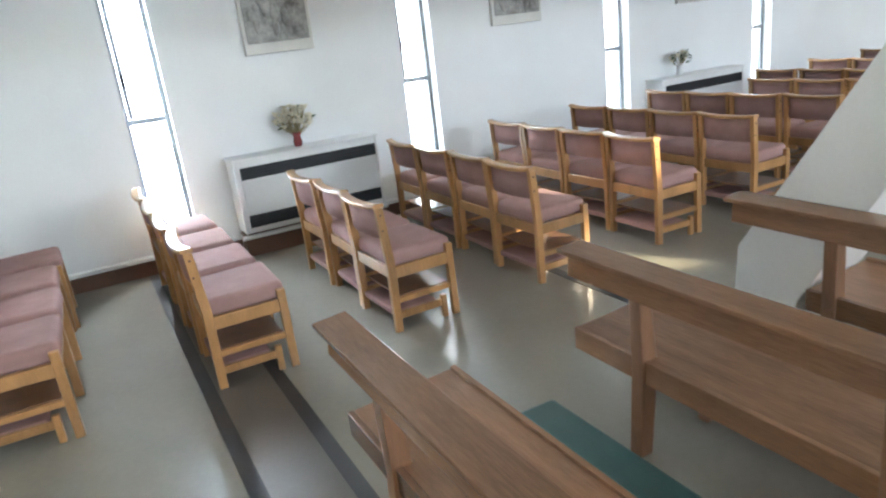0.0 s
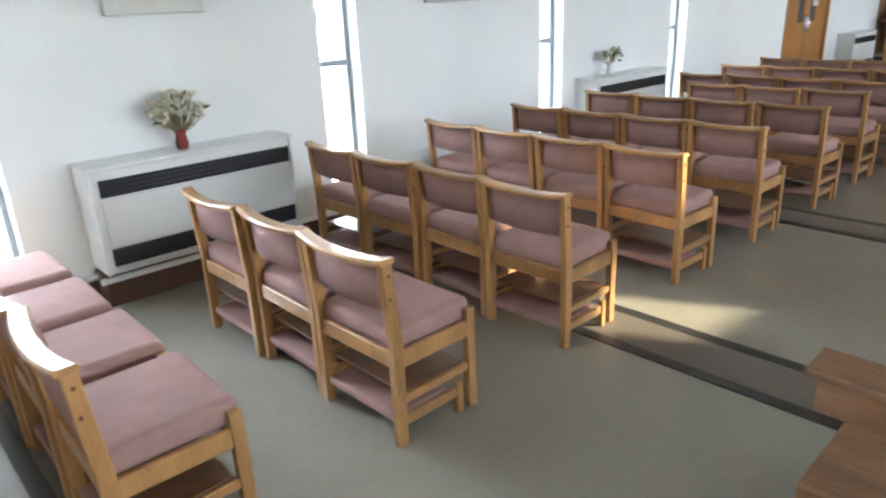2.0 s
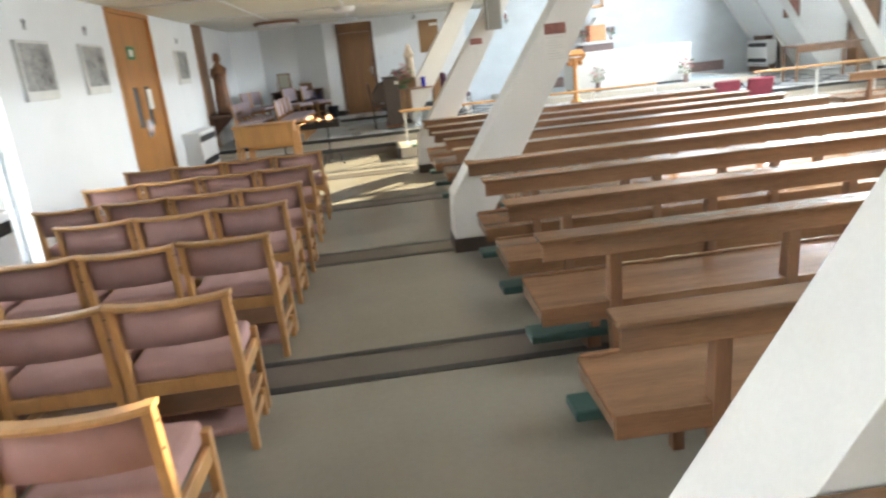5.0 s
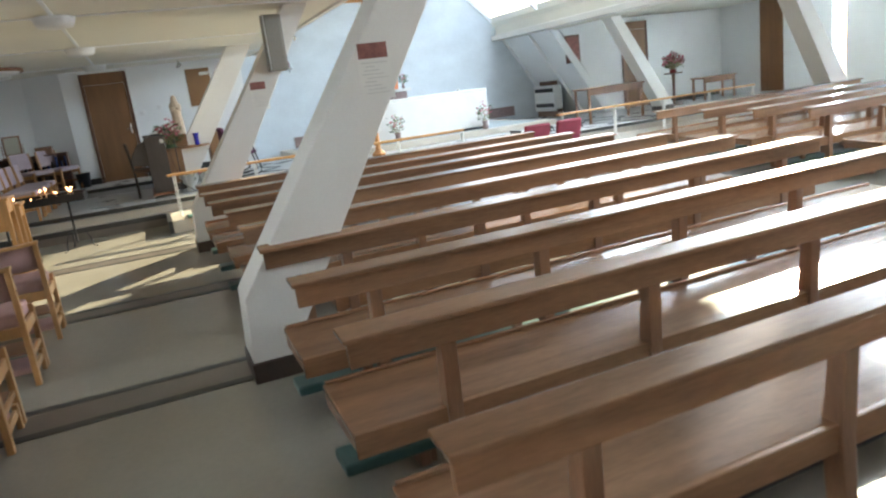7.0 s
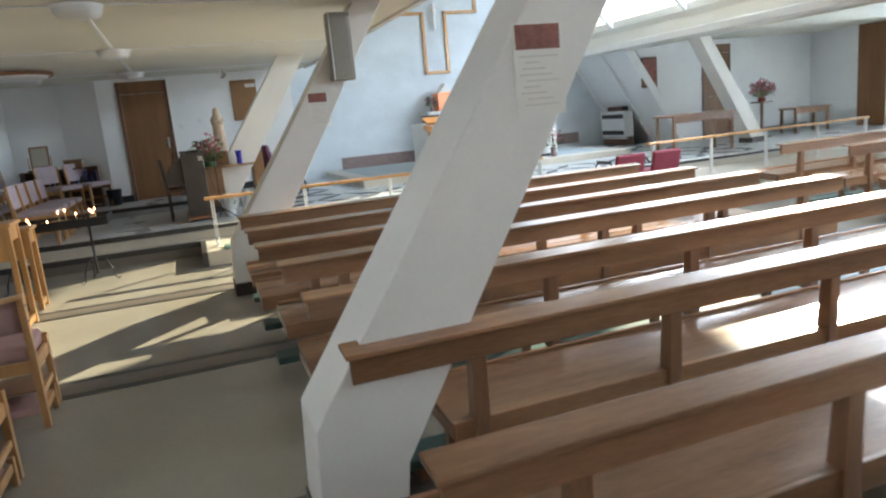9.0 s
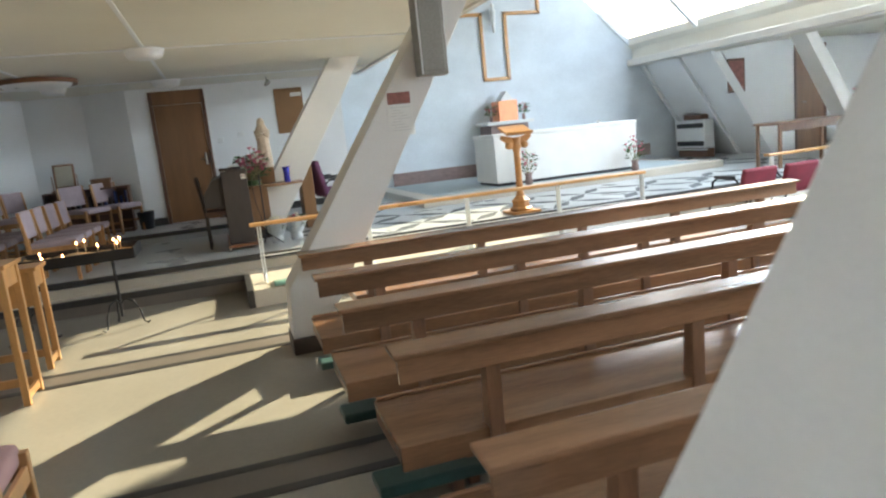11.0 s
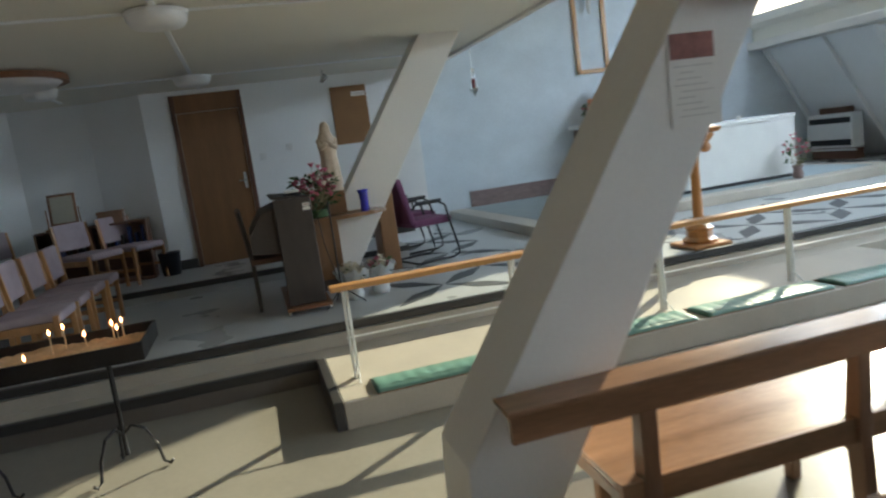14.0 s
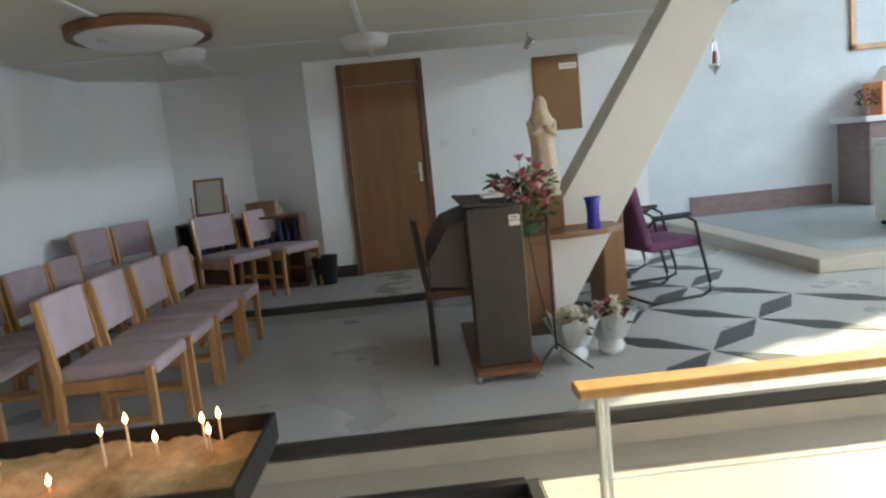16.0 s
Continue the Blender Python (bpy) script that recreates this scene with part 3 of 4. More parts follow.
def blooms(name, x, y, z, label, petal, n, r, h, vase_mat, vh=0.12, vr=0.04, seed=1, leaves=30, petal2=None):
    rnd = random.Random(seed)
    t = thing(name, x, y, z, label, "flowers", "flower arrangements")
    part("vase", lathe([(vr * 0.8, 0), (vr, vh * 0.3), (vr * 0.75, vh * 0.7), (vr * 1.1, vh), (vr * 0.9, vh), (vr * 0.6, vh * 0.7)], 14), vase_mat, t, "small vase", True)
    stems, leaf, fl, fl2 = bmesh.new(), bmesh.new(), bmesh.new(), bmesh.new()
    for k in range(n):
        a = rnd.uniform(0, 6.283)
        q = rnd.random() ** 0.5
        tip = Vector((q * r * math.cos(a), q * r * math.sin(a) * 0.8, vh + h * rnd.uniform(0.35, 1.0) * (1.1 - 0.45 * q)))
        tube([(0, 0, vh * 0.8), tuple(tip * 0.55 + Vector((0, 0, 0.02))), tuple(tip)], 0.0025, 5, stems)
        target = fl2 if petal2 and k % 3 == 0 else fl
        m = 7
        s = rnd.uniform(0.026, 0.042)
        for j in range(m):
            b = 6.283 * j / m + a
            d = Vector((math.cos(b), math.sin(b), rnd.uniform(0.2, 0.9))).normalized()
            side = d.cross(Vector((0, 0, 1))).normalized() * s * 0.45
            c = tip
            v = [target.verts.new(c), target.verts.new(c + d * s * 0.6 + side), target.verts.new(c + d * s * 1.15), target.verts.new(c + d * s * 0.6 - side)]
            target.faces.new(v)
        bmesh.ops.create_icosphere(target, subdivisions=1, radius=s * 0.45, matrix=Matrix.Translation(tip))
    for k in range(leaves):
        a = rnd.uniform(0, 6.283)
        q = rnd.uniform(0.2, 1.0)
        c = Vector((q * r * 0.9 * math.cos(a), q * r * 0.75 * math.sin(a), vh + h * rnd.uniform(0.05, 0.75)))
        d = Vector((math.cos(a), math.sin(a), rnd.uniform(-0.4, 0.9))).normalized()
        L = rnd.uniform(0.04, 0.09)
        side = d.cross(Vector((rnd.uniform(-1, 1), rnd.uniform(-1, 1), 1))).normalized() * L * 0.25
        mid = c + d * L * 0.5 + Vector((0, 0, 0.008))
        v = [leaf.verts.new(c), leaf.verts.new(mid + side), leaf.verts.new(c + d * L), leaf.verts.new(mid - side)]
        leaf.faces.new(v)
    part("stem", stems, TWIG, t)
    tagged(part("foliage", leaf, LEAF, t), kind="stuff")
    tagged(part("blossom", fl, petal, t), kind="stuff")
    if petal2:
        tagged(part("accent_blossom", fl2, petal2, t), kind="stuff")
    else:
        fl2.free()
    return t


blooms("flower_vase", 1.2, WY - 0.14, 0.842, "cream artificial flowers in a small red vase on the heater", PETALW, 75, 0.16, 0.25, STEMRED, seed=3, leaves=10)
blooms("flower_vase", 5.75, WY - 0.14, 0.842, "white flowers with green leaves in a vase on the heater", PETALW, 16, 0.12, 0.17, HEATER, seed=5, leaves=50)


def station(x0, x1, seed):
    t = thing("relief_picture", (x0 + x1) / 2, WY, 1.62, "grey carved relief panel in a pale plaster frame on the wall", "picture", "wall relief pictures")
    h, H = (x1 - x0) / 2, 0.56
    part("frame", box(-h, h, -0.045, 0, 0, H, 0.006), OFFWHITE, t)
    rnd = random.Random(seed)
    bm = box(-h + 0.03, h - 0.03, -0.055, -0.04, 0.09, H - 0.03, 0.003)
    for k in range(16):
        cx, cz = rnd.uniform(-h + 0.1, h - 0.1), rnd.uniform(0.18, H - 0.12)
        bmesh.ops.create_icosphere(bm, subdivisions=2, radius=1, matrix=Matrix.Translation((cx, -0.054, cz)) @ Matrix.Diagonal((rnd.uniform(0.02, 0.05), 0.022, rnd.uniform(0.04, 0.11), 1)))
    part("relief", bm, RELIEF, t, "grey carved relief")
    return t


for k, (a, b) in enumerate([(0.93, 1.52), (3.34, 3.93), (5.83, 6.46), (7.95, 8.60), (9.38, 10.02), (13.2, 13.85)]):
    station((a), (b), k)
    if k >= 0:
        t = thing("wall_cross", (a + b) / 2, WY, 2.28, "small dark wooden cross above a relief", "cross", "small wall crosses")
        part("upright", box(-0.01, 0.01, -0.012, 0, 0, 0.1, 0.002), METAL, t)
        part("arm", box(-0.03, 0.03, -0.014, -0.001, 0.06, 0.08, 0.002), METAL, t)

# double door in the north wall
d = thing("door_1", DOOR1[0], WY, 0, "orange-brown veneered double door with narrow glazed panels", "door", kind="structure")
DW = DOOR1[1] - DOOR1[0]
for a, b in ((0, 0.06), (DW - 0.06, DW)):
    part("door_frame", box(a, b, -0.02, 0.14, 0, 2.655, 0.004), DOORWOOD, d)
part("door_frame", box(0.06, DW - 0.06, -0.02, 0.14, 2.595, 2.655, 0.004), DOORWOOD, d)
part("transom", box(0.06, DW - 0.06, 0.02, 0.06, 2.06, 2.595, 0.004), DOORWOOD, d)
for k in range(2):
    a = 0.065 + k * (DW - 0.13) / 2
    b = a + (DW - 0.13) / 2 - 0.006
    gx0, gx1 = (b - 0.34, b - 0.12) if k == 0 else (a + 0.12, a + 0.34)
    bm = bmesh.new()
    for q in ((a, gx0, 0.01, 2.058), (gx1, b, 0.01, 2.058), (gx0, gx1, 0.01, 1.1), (gx0, gx1, 1.65, 2.058)):
        box(q[0], q[1], 0.02, 0.06, q[2], q[3], 0.0, bm)
    leaf = part("leaf", bm, DOORWOOD, d)
    part("pane", box(gx0, gx1, 0.035, 0.045, 1.1, 1.65), DOORGLASS, leaf, "dark wired glass pane")
    part("push_plate", box(b - 0.09 if k == 0 else a + 0.02, b - 0.02 if k == 0 else a + 0.09, 0.014, 0.02, 0.95, 1.2, 0.002), CHROME, leaf)
    part("handle", tube([((b - 0.055) if k == 0 else a + 0.055, 0.0, 0.98), ((b - 0.055) if k == 0 else a + 0.055, -0.02, 1.05), ((b - 0.055) if k == 0 else a + 0.055, 0.0, 1.17)], 0.009), CHROME, leaf)
es = thing("exit_sign", 11.17, WY, 2.02, "green and white exit sign on the door", "sign")
part("plate", box(-0.14, 0.14, 0.008, 0.018, 0, 0.17, 0.002), GREEN, es)
part("pictogram", box(-0.09, 0.05, 0.004, 0.009, 0.04, 0.13), PAPER, es)
nt_ = thing("paper_notice", 11.6, WY, 1.33, "white paper notice taped to the door", "notice")
part("sheet", box(-0.1, 0.1, 0.012, 0.018, 0, 0.28), PAPER, nt_)
# Unseen filler wall between the opaque door and the glowing backdrop
structure("backdrop_door_filler", box(10.2, 12.4, 6.6, 6.7, -0.1, 2.8), WALL, "plain unseen filler wall behind the door", "wall")
structure("trim_brown_panel", box(14.72, 15.35, WY - 0.03, WY, 0.34, CH, 0.004), DARKDOOR, "brown veneered wall panel", "panel")


def figure(name, x, y, z, h, mat, label, w=0.3, veil=False):
    """A plain standing draped statue as one mesh."""
    bm = bmesh.new()
    prof = [(0.30, 0.0), (0.32, 0.03), (0.27, 0.06), (0.30, 0.10), (0.27, 0.3), (0.24, 0.5), (0.27, 0.66), (0.26, 0.74), (0.15, 0.80), (0.09, 0.83), (0.13, 0.88), (0.14, 0.93), (0.10, 0.985), (0.03, 1.0)]
    if veil:
        prof = prof[:7] + [(0.27, 0.74), (0.22, 0.80), (0.165, 0.845), (0.16, 0.89), (0.14, 0.94), (0.09, 0.98), (0.02, 1.0)]
    n = 28
    rings = []
    for r, u in prof:
        ring = []
        for k in range(n):
            a = 6.2832 * k / n
            f = 1 + 0.08 * math.sin(7 * a + 5 * u + 0.8 * math.sin(9 * u)) * (1 if 0.08 < u < 0.75 else 0.25)
            ring.append(bm.verts.new((r * w * 1.5 * f * 0.75 * math.cos(a), r * w * 1.5 * f * math.sin(a), u * h)))
        rings.append(ring)
    for a, b in zip(rings, rings[1:]):
        for k in range(n):
            bm.faces.new((a[k], a[(k + 1) % n], b[(k + 1) % n], b[k]))
    bm.faces.new(rings[0][::-1])
    bm.faces.new(rings[-1])
    for s in (-1, 1):
        tube([(0, s * 0.11 * w / 0.3, 0.74 * h), (-0.09 * w / 0.3, s * 0.10 * w / 0.3, 0.62 * h), (-0.13 * w / 0.3, s * 0.01, 0.68 * h)], 0.034 * w / 0.3, 10, bm)
    me = mesh(bm, name)
    me.materials.append(mat)
    for p in me.polygons:
        p.use_smooth = True
    ob = new(name, me)
    ob.matrix_basis = pose(x, y, z)
    return tagged(ob, label, "statue")


figure("statue", 15.05, WY - 0.28, 0.98, 1.15, STATUEWOOD, "carved brown wooden saint statue on a wall bracket", 0.33)
br = thing("wall_bracket", 15.05, WY - 0.03, 0.92, "brown wooden bracket shelf under the statue", "shelf")
part("shelf", box(-0.3, 0.3, -0.5, 0, 0, 0.06, 0.006), BROWN, br)
part("support", prism([(0, 0), (-0.4, 0), (0, -0.35)], "x", -0.03, 0.03, 0.003), BROWN, br)


# two tall pine tables in the aisle
def tall_table(x, y, w, L, h, label):
    t = thing("prayer_desk", x, y, 0, label, "desk", "pine prayer desks")
    part("top", box(-0.02, w + 0.02, -0.02, L + 0.02, h - 0.03, h, 0.005), ORANGE, t)
    for a in (0, w - 0.045):
        for b in (0, L - 0.045):
            part("leg", box(a, a + 0.045, b, b + 0.045, 0, h - 0.03, 0.004), ORANGE, t)
    for b in (0.01, L - 0.035):
        part("end_rail", box(0.045, w - 0.045, b, b + 0.025, h - 0.16, h - 0.03, 0.003), ORANGE, t)
        part("foot_rail", box(0.045, w - 0.045, b, b + 0.025, 0.03, 0.09, 0.003), ORANGE, t)
    part("front_panel", box(0.008, 0.026, 0.045, L - 0.045, h - 0.3, h - 0.03, 0.003), ORANGE, t)
    part("stretcher", box(w - 0.035, w - 0.012, 0.045, L - 0.045, 0.05, 0.11, 0.003), ORANGE, t)
    return t


tall_table(11.25, 3.92, 0.36, 0.85, 0.96, "orange pine prayer desk with open legs, lit by sun")
tall_table(12.1, 3.96, 0.3, 0.8, 0.82, "lower orange pine prayer desk behind the first")

# candle stand
cs = thing("candle_stand", 13.34, 3.88, 0, "black iron votive candle stand with a sand tray", "candle stand")
tray = bmesh.new()
box(-0.29, 0.29, -0.52, 0.52, 0.66, 0.68, 0.003, tray)
for q in ((-0.29, -0.275, -0.52, 0.52), (0.275, 0.29, -0.52, 0.52), (-0.275, 0.275, -0.52, -0.505), (-0.275, 0.275, 0.505, 0.52)):
    part("tray_side", box(q[0], q[1], q[2], q[3], 0.68, 0.76, 0.002), METAL, cs)
part("tray", tray, METAL, cs)
sand = bmesh.new()
bmesh.ops.create_grid(sand, x_segments=24, y_segments=40, size=0.5, matrix=Matrix.Translation((0, 0, 0.705)) @ Matrix.Diagonal((0.548, 1.008, 1, 1)))
for v in sand.verts:
    v.co.z += 0.03 * (noise.noise(v.co * 9) + 0.5 * noise.noise(v.co * 25))
part("sand", sand, SAND, cs, "pale uneven sand", True)
part("post", tube([(-0.12, -0.3, 0.10), (-0.12, -0.3, 0.66)], 0.014), METAL, cs)
part("post", tube([(-0.12, 0.47, 0.10), (-0.12, 0.47, 0.66)], 0.014), METAL, cs)
for y in (-0.3, 0.47):
    for a in (20, 140, 260):
        ux, uy = math.cos(radians(a)), math.sin(radians(a))
        pts = [(-0.12 + ux * q, y + uy * q, z) for q, z in ((0.0, 0.22), (0.05, 0.27), (0.12, 0.24), (0.17, 0.14), (0.19, 0.03), (0.22, 0.012), (0.24, 0.03))]
        part("foot", tube(pts, 0.009), METAL, cs)
random.seed(11)
for (cx, cy, ch) in [(0.18, -0.35, 0.1), (0.12, -0.33, 0.07), (0.16, -0.30, 0.095), (0.1, -0.16, 0.07), (0.17, -0.04, 0.12), (0.11, 0.02, 0.11), (-0.05, 0.12, 0.025), (-0.12, 0.28, 0.03), (0.05, 0.33, 0.06)]:
    c = thing("candle", 13.34 + cx, 3.88 + cy, 0.70, "thin lit wax candle standing in the sand", "candle", "votive candles")
    part("stick", lathe([(0.005, 0), (0.004, ch)], 8), WAX, c)
    part("flame", lathe([(0.002, ch), (0.009, ch + 0.012), (0.007, ch + 0.022), (0.001, ch + 0.038)], 8), FLAME, c, "bright candle flame", True)

# communion rail
def rail(y0, y1, n):
    r = thing("communion_rail", 13.47, y0, 0.17, "altar rail with a wooden handrail on white metal posts", "rail", "altar rails")
    L = y0 - y1
    part("handrail", box(-0.055, 0.055, -L, 0.06, 0.585, 0.62, 0.006), ORANGE, r, "varnished wooden handrail")
    part("lower_bar", tube([(0.0, -L + 0.02, 0.27), (0.0, 0.0, 0.27)], 0.006), WHITEMETAL, r)
    for k in range(n):
        y = -0.03 - k * (L - 0.06) / (n - 1)
        p = part("post", box(-0.02, 0.02, y - 0.02, y - 0.006, 0.0, 0.585, 0.002), WHITEMETAL, r)
        part("post", box(-0.02, 0.02, y + 0.006, y + 0.02, 0.0, 0.585, 0.002), WHITEMETAL, r)
        part("brace", tube([(-0.14, y, 0.005), (0.0, y, 0.09)], 0.006), WHITEMETAL, p)
    return r


rail(2.24, -2.42, 5)
rail(-4.35, -9.0, 5)


def kneel_pad(y0, y1):
    t = thing("kneeling_pad", 13.0, y0, 0.17, "green buttoned vinyl kneeling pad on the altar step", "cushion", "green kneeling pads")
    L = y0 - y1
    bm = bmesh.new()
    n = 60
    rows = []
    for k in range(n + 1):
        y = -L * k / n
        puff = 0.004 * abs(math.sin(k * math.pi / 5))
        rows.append([bm.verts.new((x, y, z)) for x, z in ((0.065, 0.0), (0.065, 0.02), (0.08, 0.027 + puff), (0.19, 0.031 + puff), (0.3, 0.027 + puff), (0.32, 0.02), (0.32, 0.0))])
    for a, b in zip(rows, rows[1:]):
        for k in range(6):
            bm.faces.new((a[k], a[k + 1], b[k + 1], b[k]))
    bm.faces.new(rows[0][::-1])
    bm.faces.new(rows[-1])
    bmesh.ops.recalc_face_normals(bm, faces=bm.faces[:])
    part("pad", bm, PADGREEN, t, "", True)
    part("board", box(0.06, 0.36, -L, 0.0, 0.0, 0.008), PEWPOST, t)


for a in (2.15, 0.98, -0.18, -1.34):
    kneel_pad(a, a - 1.06)


# ---- sanctuary ----
al = thing("altar", 17.12, -4.82, 0.474, "long pale stone altar with a plain slab top", "altar")
part("body", box(0.015, 0.975, 0.015, 2.835, 0.05, 0.83, 0.008), ALTAR, al)
part("slab", box(0, 0.99, 0, 2.85, 0.83, 0.89, 0.006), ALTAR, al)
part("recess", box(0.06, 0.93, 0.06, 2.79, 0, 0.05), DARK, al, "dark recessed base")
tp = thing("tabernacle_plinth", 19.55, -3.9, 0.474, "mauve brick plinth carrying the tabernacle shelf", "plinth")
part("block", box(0, 0.65, 0.1, 0.95, 0, 1.05, 0.006), PLINTH, tp)
part("shelf", box(-0.08, 0.65, 0, 1.05, 1.05, 1.12, 0.006), ALTAR, tp, "pale stone shelf")
tb = thing("tabernacle", 19.85, -3.42, 1.594, "copper tabernacle box with a small pale peaked top", "tabernacle")
part("box", box(-0.18, 0.2, -0.22, 0.22, 0, 0.42, 0.01), COPPER, tb)
part("door", box(-0.19, -0.18, -0.15, 0.15, 0.05, 0.34, 0.004), COPPER, tb)
part("peak", prism([(-0.16, 0.42), (0.16, 0.42), (0.0, 0.62)], "x", -0.15, 0.15, 0.004), ALTAR, tb, "pale peaked top")
for y, s in ((-3.05, 21), (-3.8, 22)):
    blooms("plant_vase", 19.75, y, 1.594, "dark leafy arrangement beside the tabernacle", PETALP, 8, 0.14, 0.26, PLINTH, seed=s, leaves=90)
blooms("altar_flowers", 16.85, -2.45, 0.474, "tall pink and white flowers standing before the altar", PETALP, 22, 0.2, 0.45, PLINTH, vh=0.2, vr=0.07, seed=31, leaves=70, petal2=PETALW)
blooms("altar_flowers", 16.85, -4.55, 0.474, "tall pink flowers standing before the altar", PETALP, 20, 0.22, 0.45, PLINTH, vh=0.18, vr=0.07, seed=32, leaves=70)
ac = thing("altar_candle", 17.75, -4.4, 1.364, "low wide white candle on the altar slab", "candle")
part("wax", lathe([(0.04, 0), (0.04, 0.05), (0.01, 0.055)], 12), ALTAR, ac)

# outlined wall cross
wc = thing("wall_cross", 20.19, -3.45, 2.5, "large wooden outline cross on the sanctuary wall", "cross")
a_, b_, c_, d_, e_ = 0.28, 1.08, 1.35, 1.95, 2.6
pts = [(-a_, 0), (a_, 0), (a_, c_), (b_, c_), (b_, d_), (a_, d_), (a_, e_), (-a_, e_), (-a_, d_), (-b_, d_), (-b_, c_), (-a_, c_)]
for (y0, z0), (y1, z1) in zip(pts, pts[1:] + pts[:1]):
    part("bar", box(-0.04, 0, min(y0, y1) - 0.035, max(y0, y1) + 0.035, min(z0, z1) - 0.035, max(z0, z1) + 0.035, 0.004), ORANGE, wc)
fg = thing("crucifix_figure", 20.1, -3.43, 3.45, "small pale plain figure shape on the cross", "statue")
part("body", lathe([(0.02, 0), (0.04, 0.1), (0.05, 0.3), (0.07, 0.45), (0.03, 0.5), (0.05, 0.56), (0.01, 0.62)], 10), ALTAR, fg, "", True)

# hanging lamp
hl = thing("sanctuary_lamp", 19.2, -0.86, 2.3, "silver hanging sanctuary lamp on chains", "hanging lamp")
part("bowl", lathe([(0.005, -0.06), (0.02, -0.02), (0.07, 0.03), (0.075, 0.06), (0.04, 0.07)], 14), CHROME, hl, "", True)
for k in range(3):
    a = k * 2.094
    part("chain", tube([(0.06 * math.cos(a), 0.06 * math.sin(a), 0.06), (0.02 * math.cos(a), 0.02 * math.sin(a), 0.32)], 0.004), CHROME, hl)
part("chimney", lathe([(0.02, 0.065), (0.026, 0.08), (0.026, 0.2), (0.022, 0.21)], 12), STEMRED, hl, "red glass chimney", True)
part("crown", lathe([(0.03, 0.31), (0.035, 0.33), (0.01, 0.36)], 10), CHROME, hl)
part("hook", tube([(0, 0, 0.35), (0, 0.0, 1.68)], 0.004), CHROME, hl)

# lectern
le = thing("lectern", 14.56, -1.24, 0.34, "carved pine lectern with a turned column and sloping book rest", "lectern")
part("foot", box(-0.2, 0.2, -0.2, 0.2, 0, 0.035, 0.01), DOORWOOD, le)
part("base", lathe([(0.15, 0.035), (0.16, 0.06), (0.12, 0.09), (0.115, 0.14), (0.13, 0.17), (0.09, 0.2), (0.06, 0.235)], 8), DOORWOOD, le)
part("column", lathe([(0.06, 0.22), (0.048, 0.27), (0.043, 0.5), (0.04, 0.8), (0.05, 0.84), (0.07, 0.88), (0.05, 0.93), (0.07, 1.0)], 12), DOORWOOD, le, "", True)
part("book_rest", rot(box(-0.15, 0.15, -0.19, 0.19, 0, 0.03, 0.008), pose(0, 0, 1.08, 0, -20)), DOORWOOD, le)
for s in (-1, 1):
    part("bracket", prism([(s * 0.05, 0.85), (s * 0.22, 1.0), (s * 0.2, 1.04), (s * 0.04, 1.0)], "x", -0.025, 0.025, 0.004), DOORWOOD, le)

for s_ in (-1, 1):
    part("scroll", rot(lathe([(0.045, -0.03), (0.05, 0.0), (0.045, 0.03)], 14), pose(-0.02, s_ * 0.11, 0.9, 0, 90)), DOORWOOD, le, "carved scroll", True)
part("book_ledge", rot(box(-0.17, -0.145, -0.18, 0.18, 0.025, 0.055, 0.005), pose(0, 0, 1.08, 0, -20)), DOORWOOD, le)
# statue shelf on the pier
sh = thing("corner_shelf", 15.45, 1.85, 1.04, "curved brown wooden shelf fixed to the leaning pier", "shelf")
part("board", prism([(0.55, -0.38), (0.55, 0.5), (0.0, 0.5), (-0.1, 0.3), (-0.12, 0.0), (-0.06, -0.25), (0.05, -0.38)], "z", 0, 0.035, 0.005), DARKDOOR, sh)
part("cabinet", box(0.0, 0.5, 0.1, 0.45, -0.55, 0, 0.006), DARKDOOR, sh, "brown wooden support box")
st = thing("statue_block", 15.75, 2.02, 1.075, "brown wooden block under the statue", "plinth")
part("block", box(-0.15, 0.2, -0.2, 0.15, 0, 0.21, 0.005), DARKDOOR, st)
figure("statue", 15.75, 1.9, 1.285, 0.66, STATUE, "cream and gold painted plaster statue of a veiled woman", 0.21, True)
blooms("flower_arrangement", 15.5, 2.1, 1.075, "pink and red flowers with green leaves in a low bowl", PETALP, 120, 0.25, 0.42, LEAF, vh=0.07, vr=0.1, seed=41, leaves=220, petal2=PETALW)
cv = thing("blue_vase", 15.42, 1.68, 1.075, "tall cobalt blue glass vase on the corner shelf", "vase")
part("body", lathe([(0.04, 0), (0.042, 0.02), (0.038, 0.1), (0.045, 0.17), (0.056, 0.2), (0.05, 0.2), (0.03, 0.1)], 16), COBALT, cv, "", True)

# organ on its trolley and player's chair
og = thing("electric_organ", 14.98, 2.22, 0.41, "dark upright electric organ standing end on, on a trolley", "organ")
part("case", box(0, 1.1, 0.0, 0.22, 0, 0.88, 0.008), ORGAN, og)
part("end_panel", box(-0.03, 0.0, -0.02, 0.29, 0, 0.9, 0.008), ORGAN, og)
part("keyboard_case", prism([(0.222, 0.44), (0.52, 0.48), (0.52, 0.62), (0.40, 0.80), (0.222, 0.86)], "x", 0.03, 1.07, 0.006), ORGAN, og, "closed sloping keyboard lid")
part("lid", rot(box(0, 1.0, 0, 0.3, 0, 0.02, 0.004), pose(0.05, 0.0, 0.885, 4)), ORGAN, og)
lb = thing("paper_label", 14.945, 2.245, 1.2, "small white labels stuck on the organ end", "label")
part("sheet", box(0.0, 0.004, -0.03, 0.03, 0.032, 0.06), PAPER, lb)
part("sheet", box(0.0, 0.004, -0.03, 0.03, 0, 0.027), PAPER, lb)
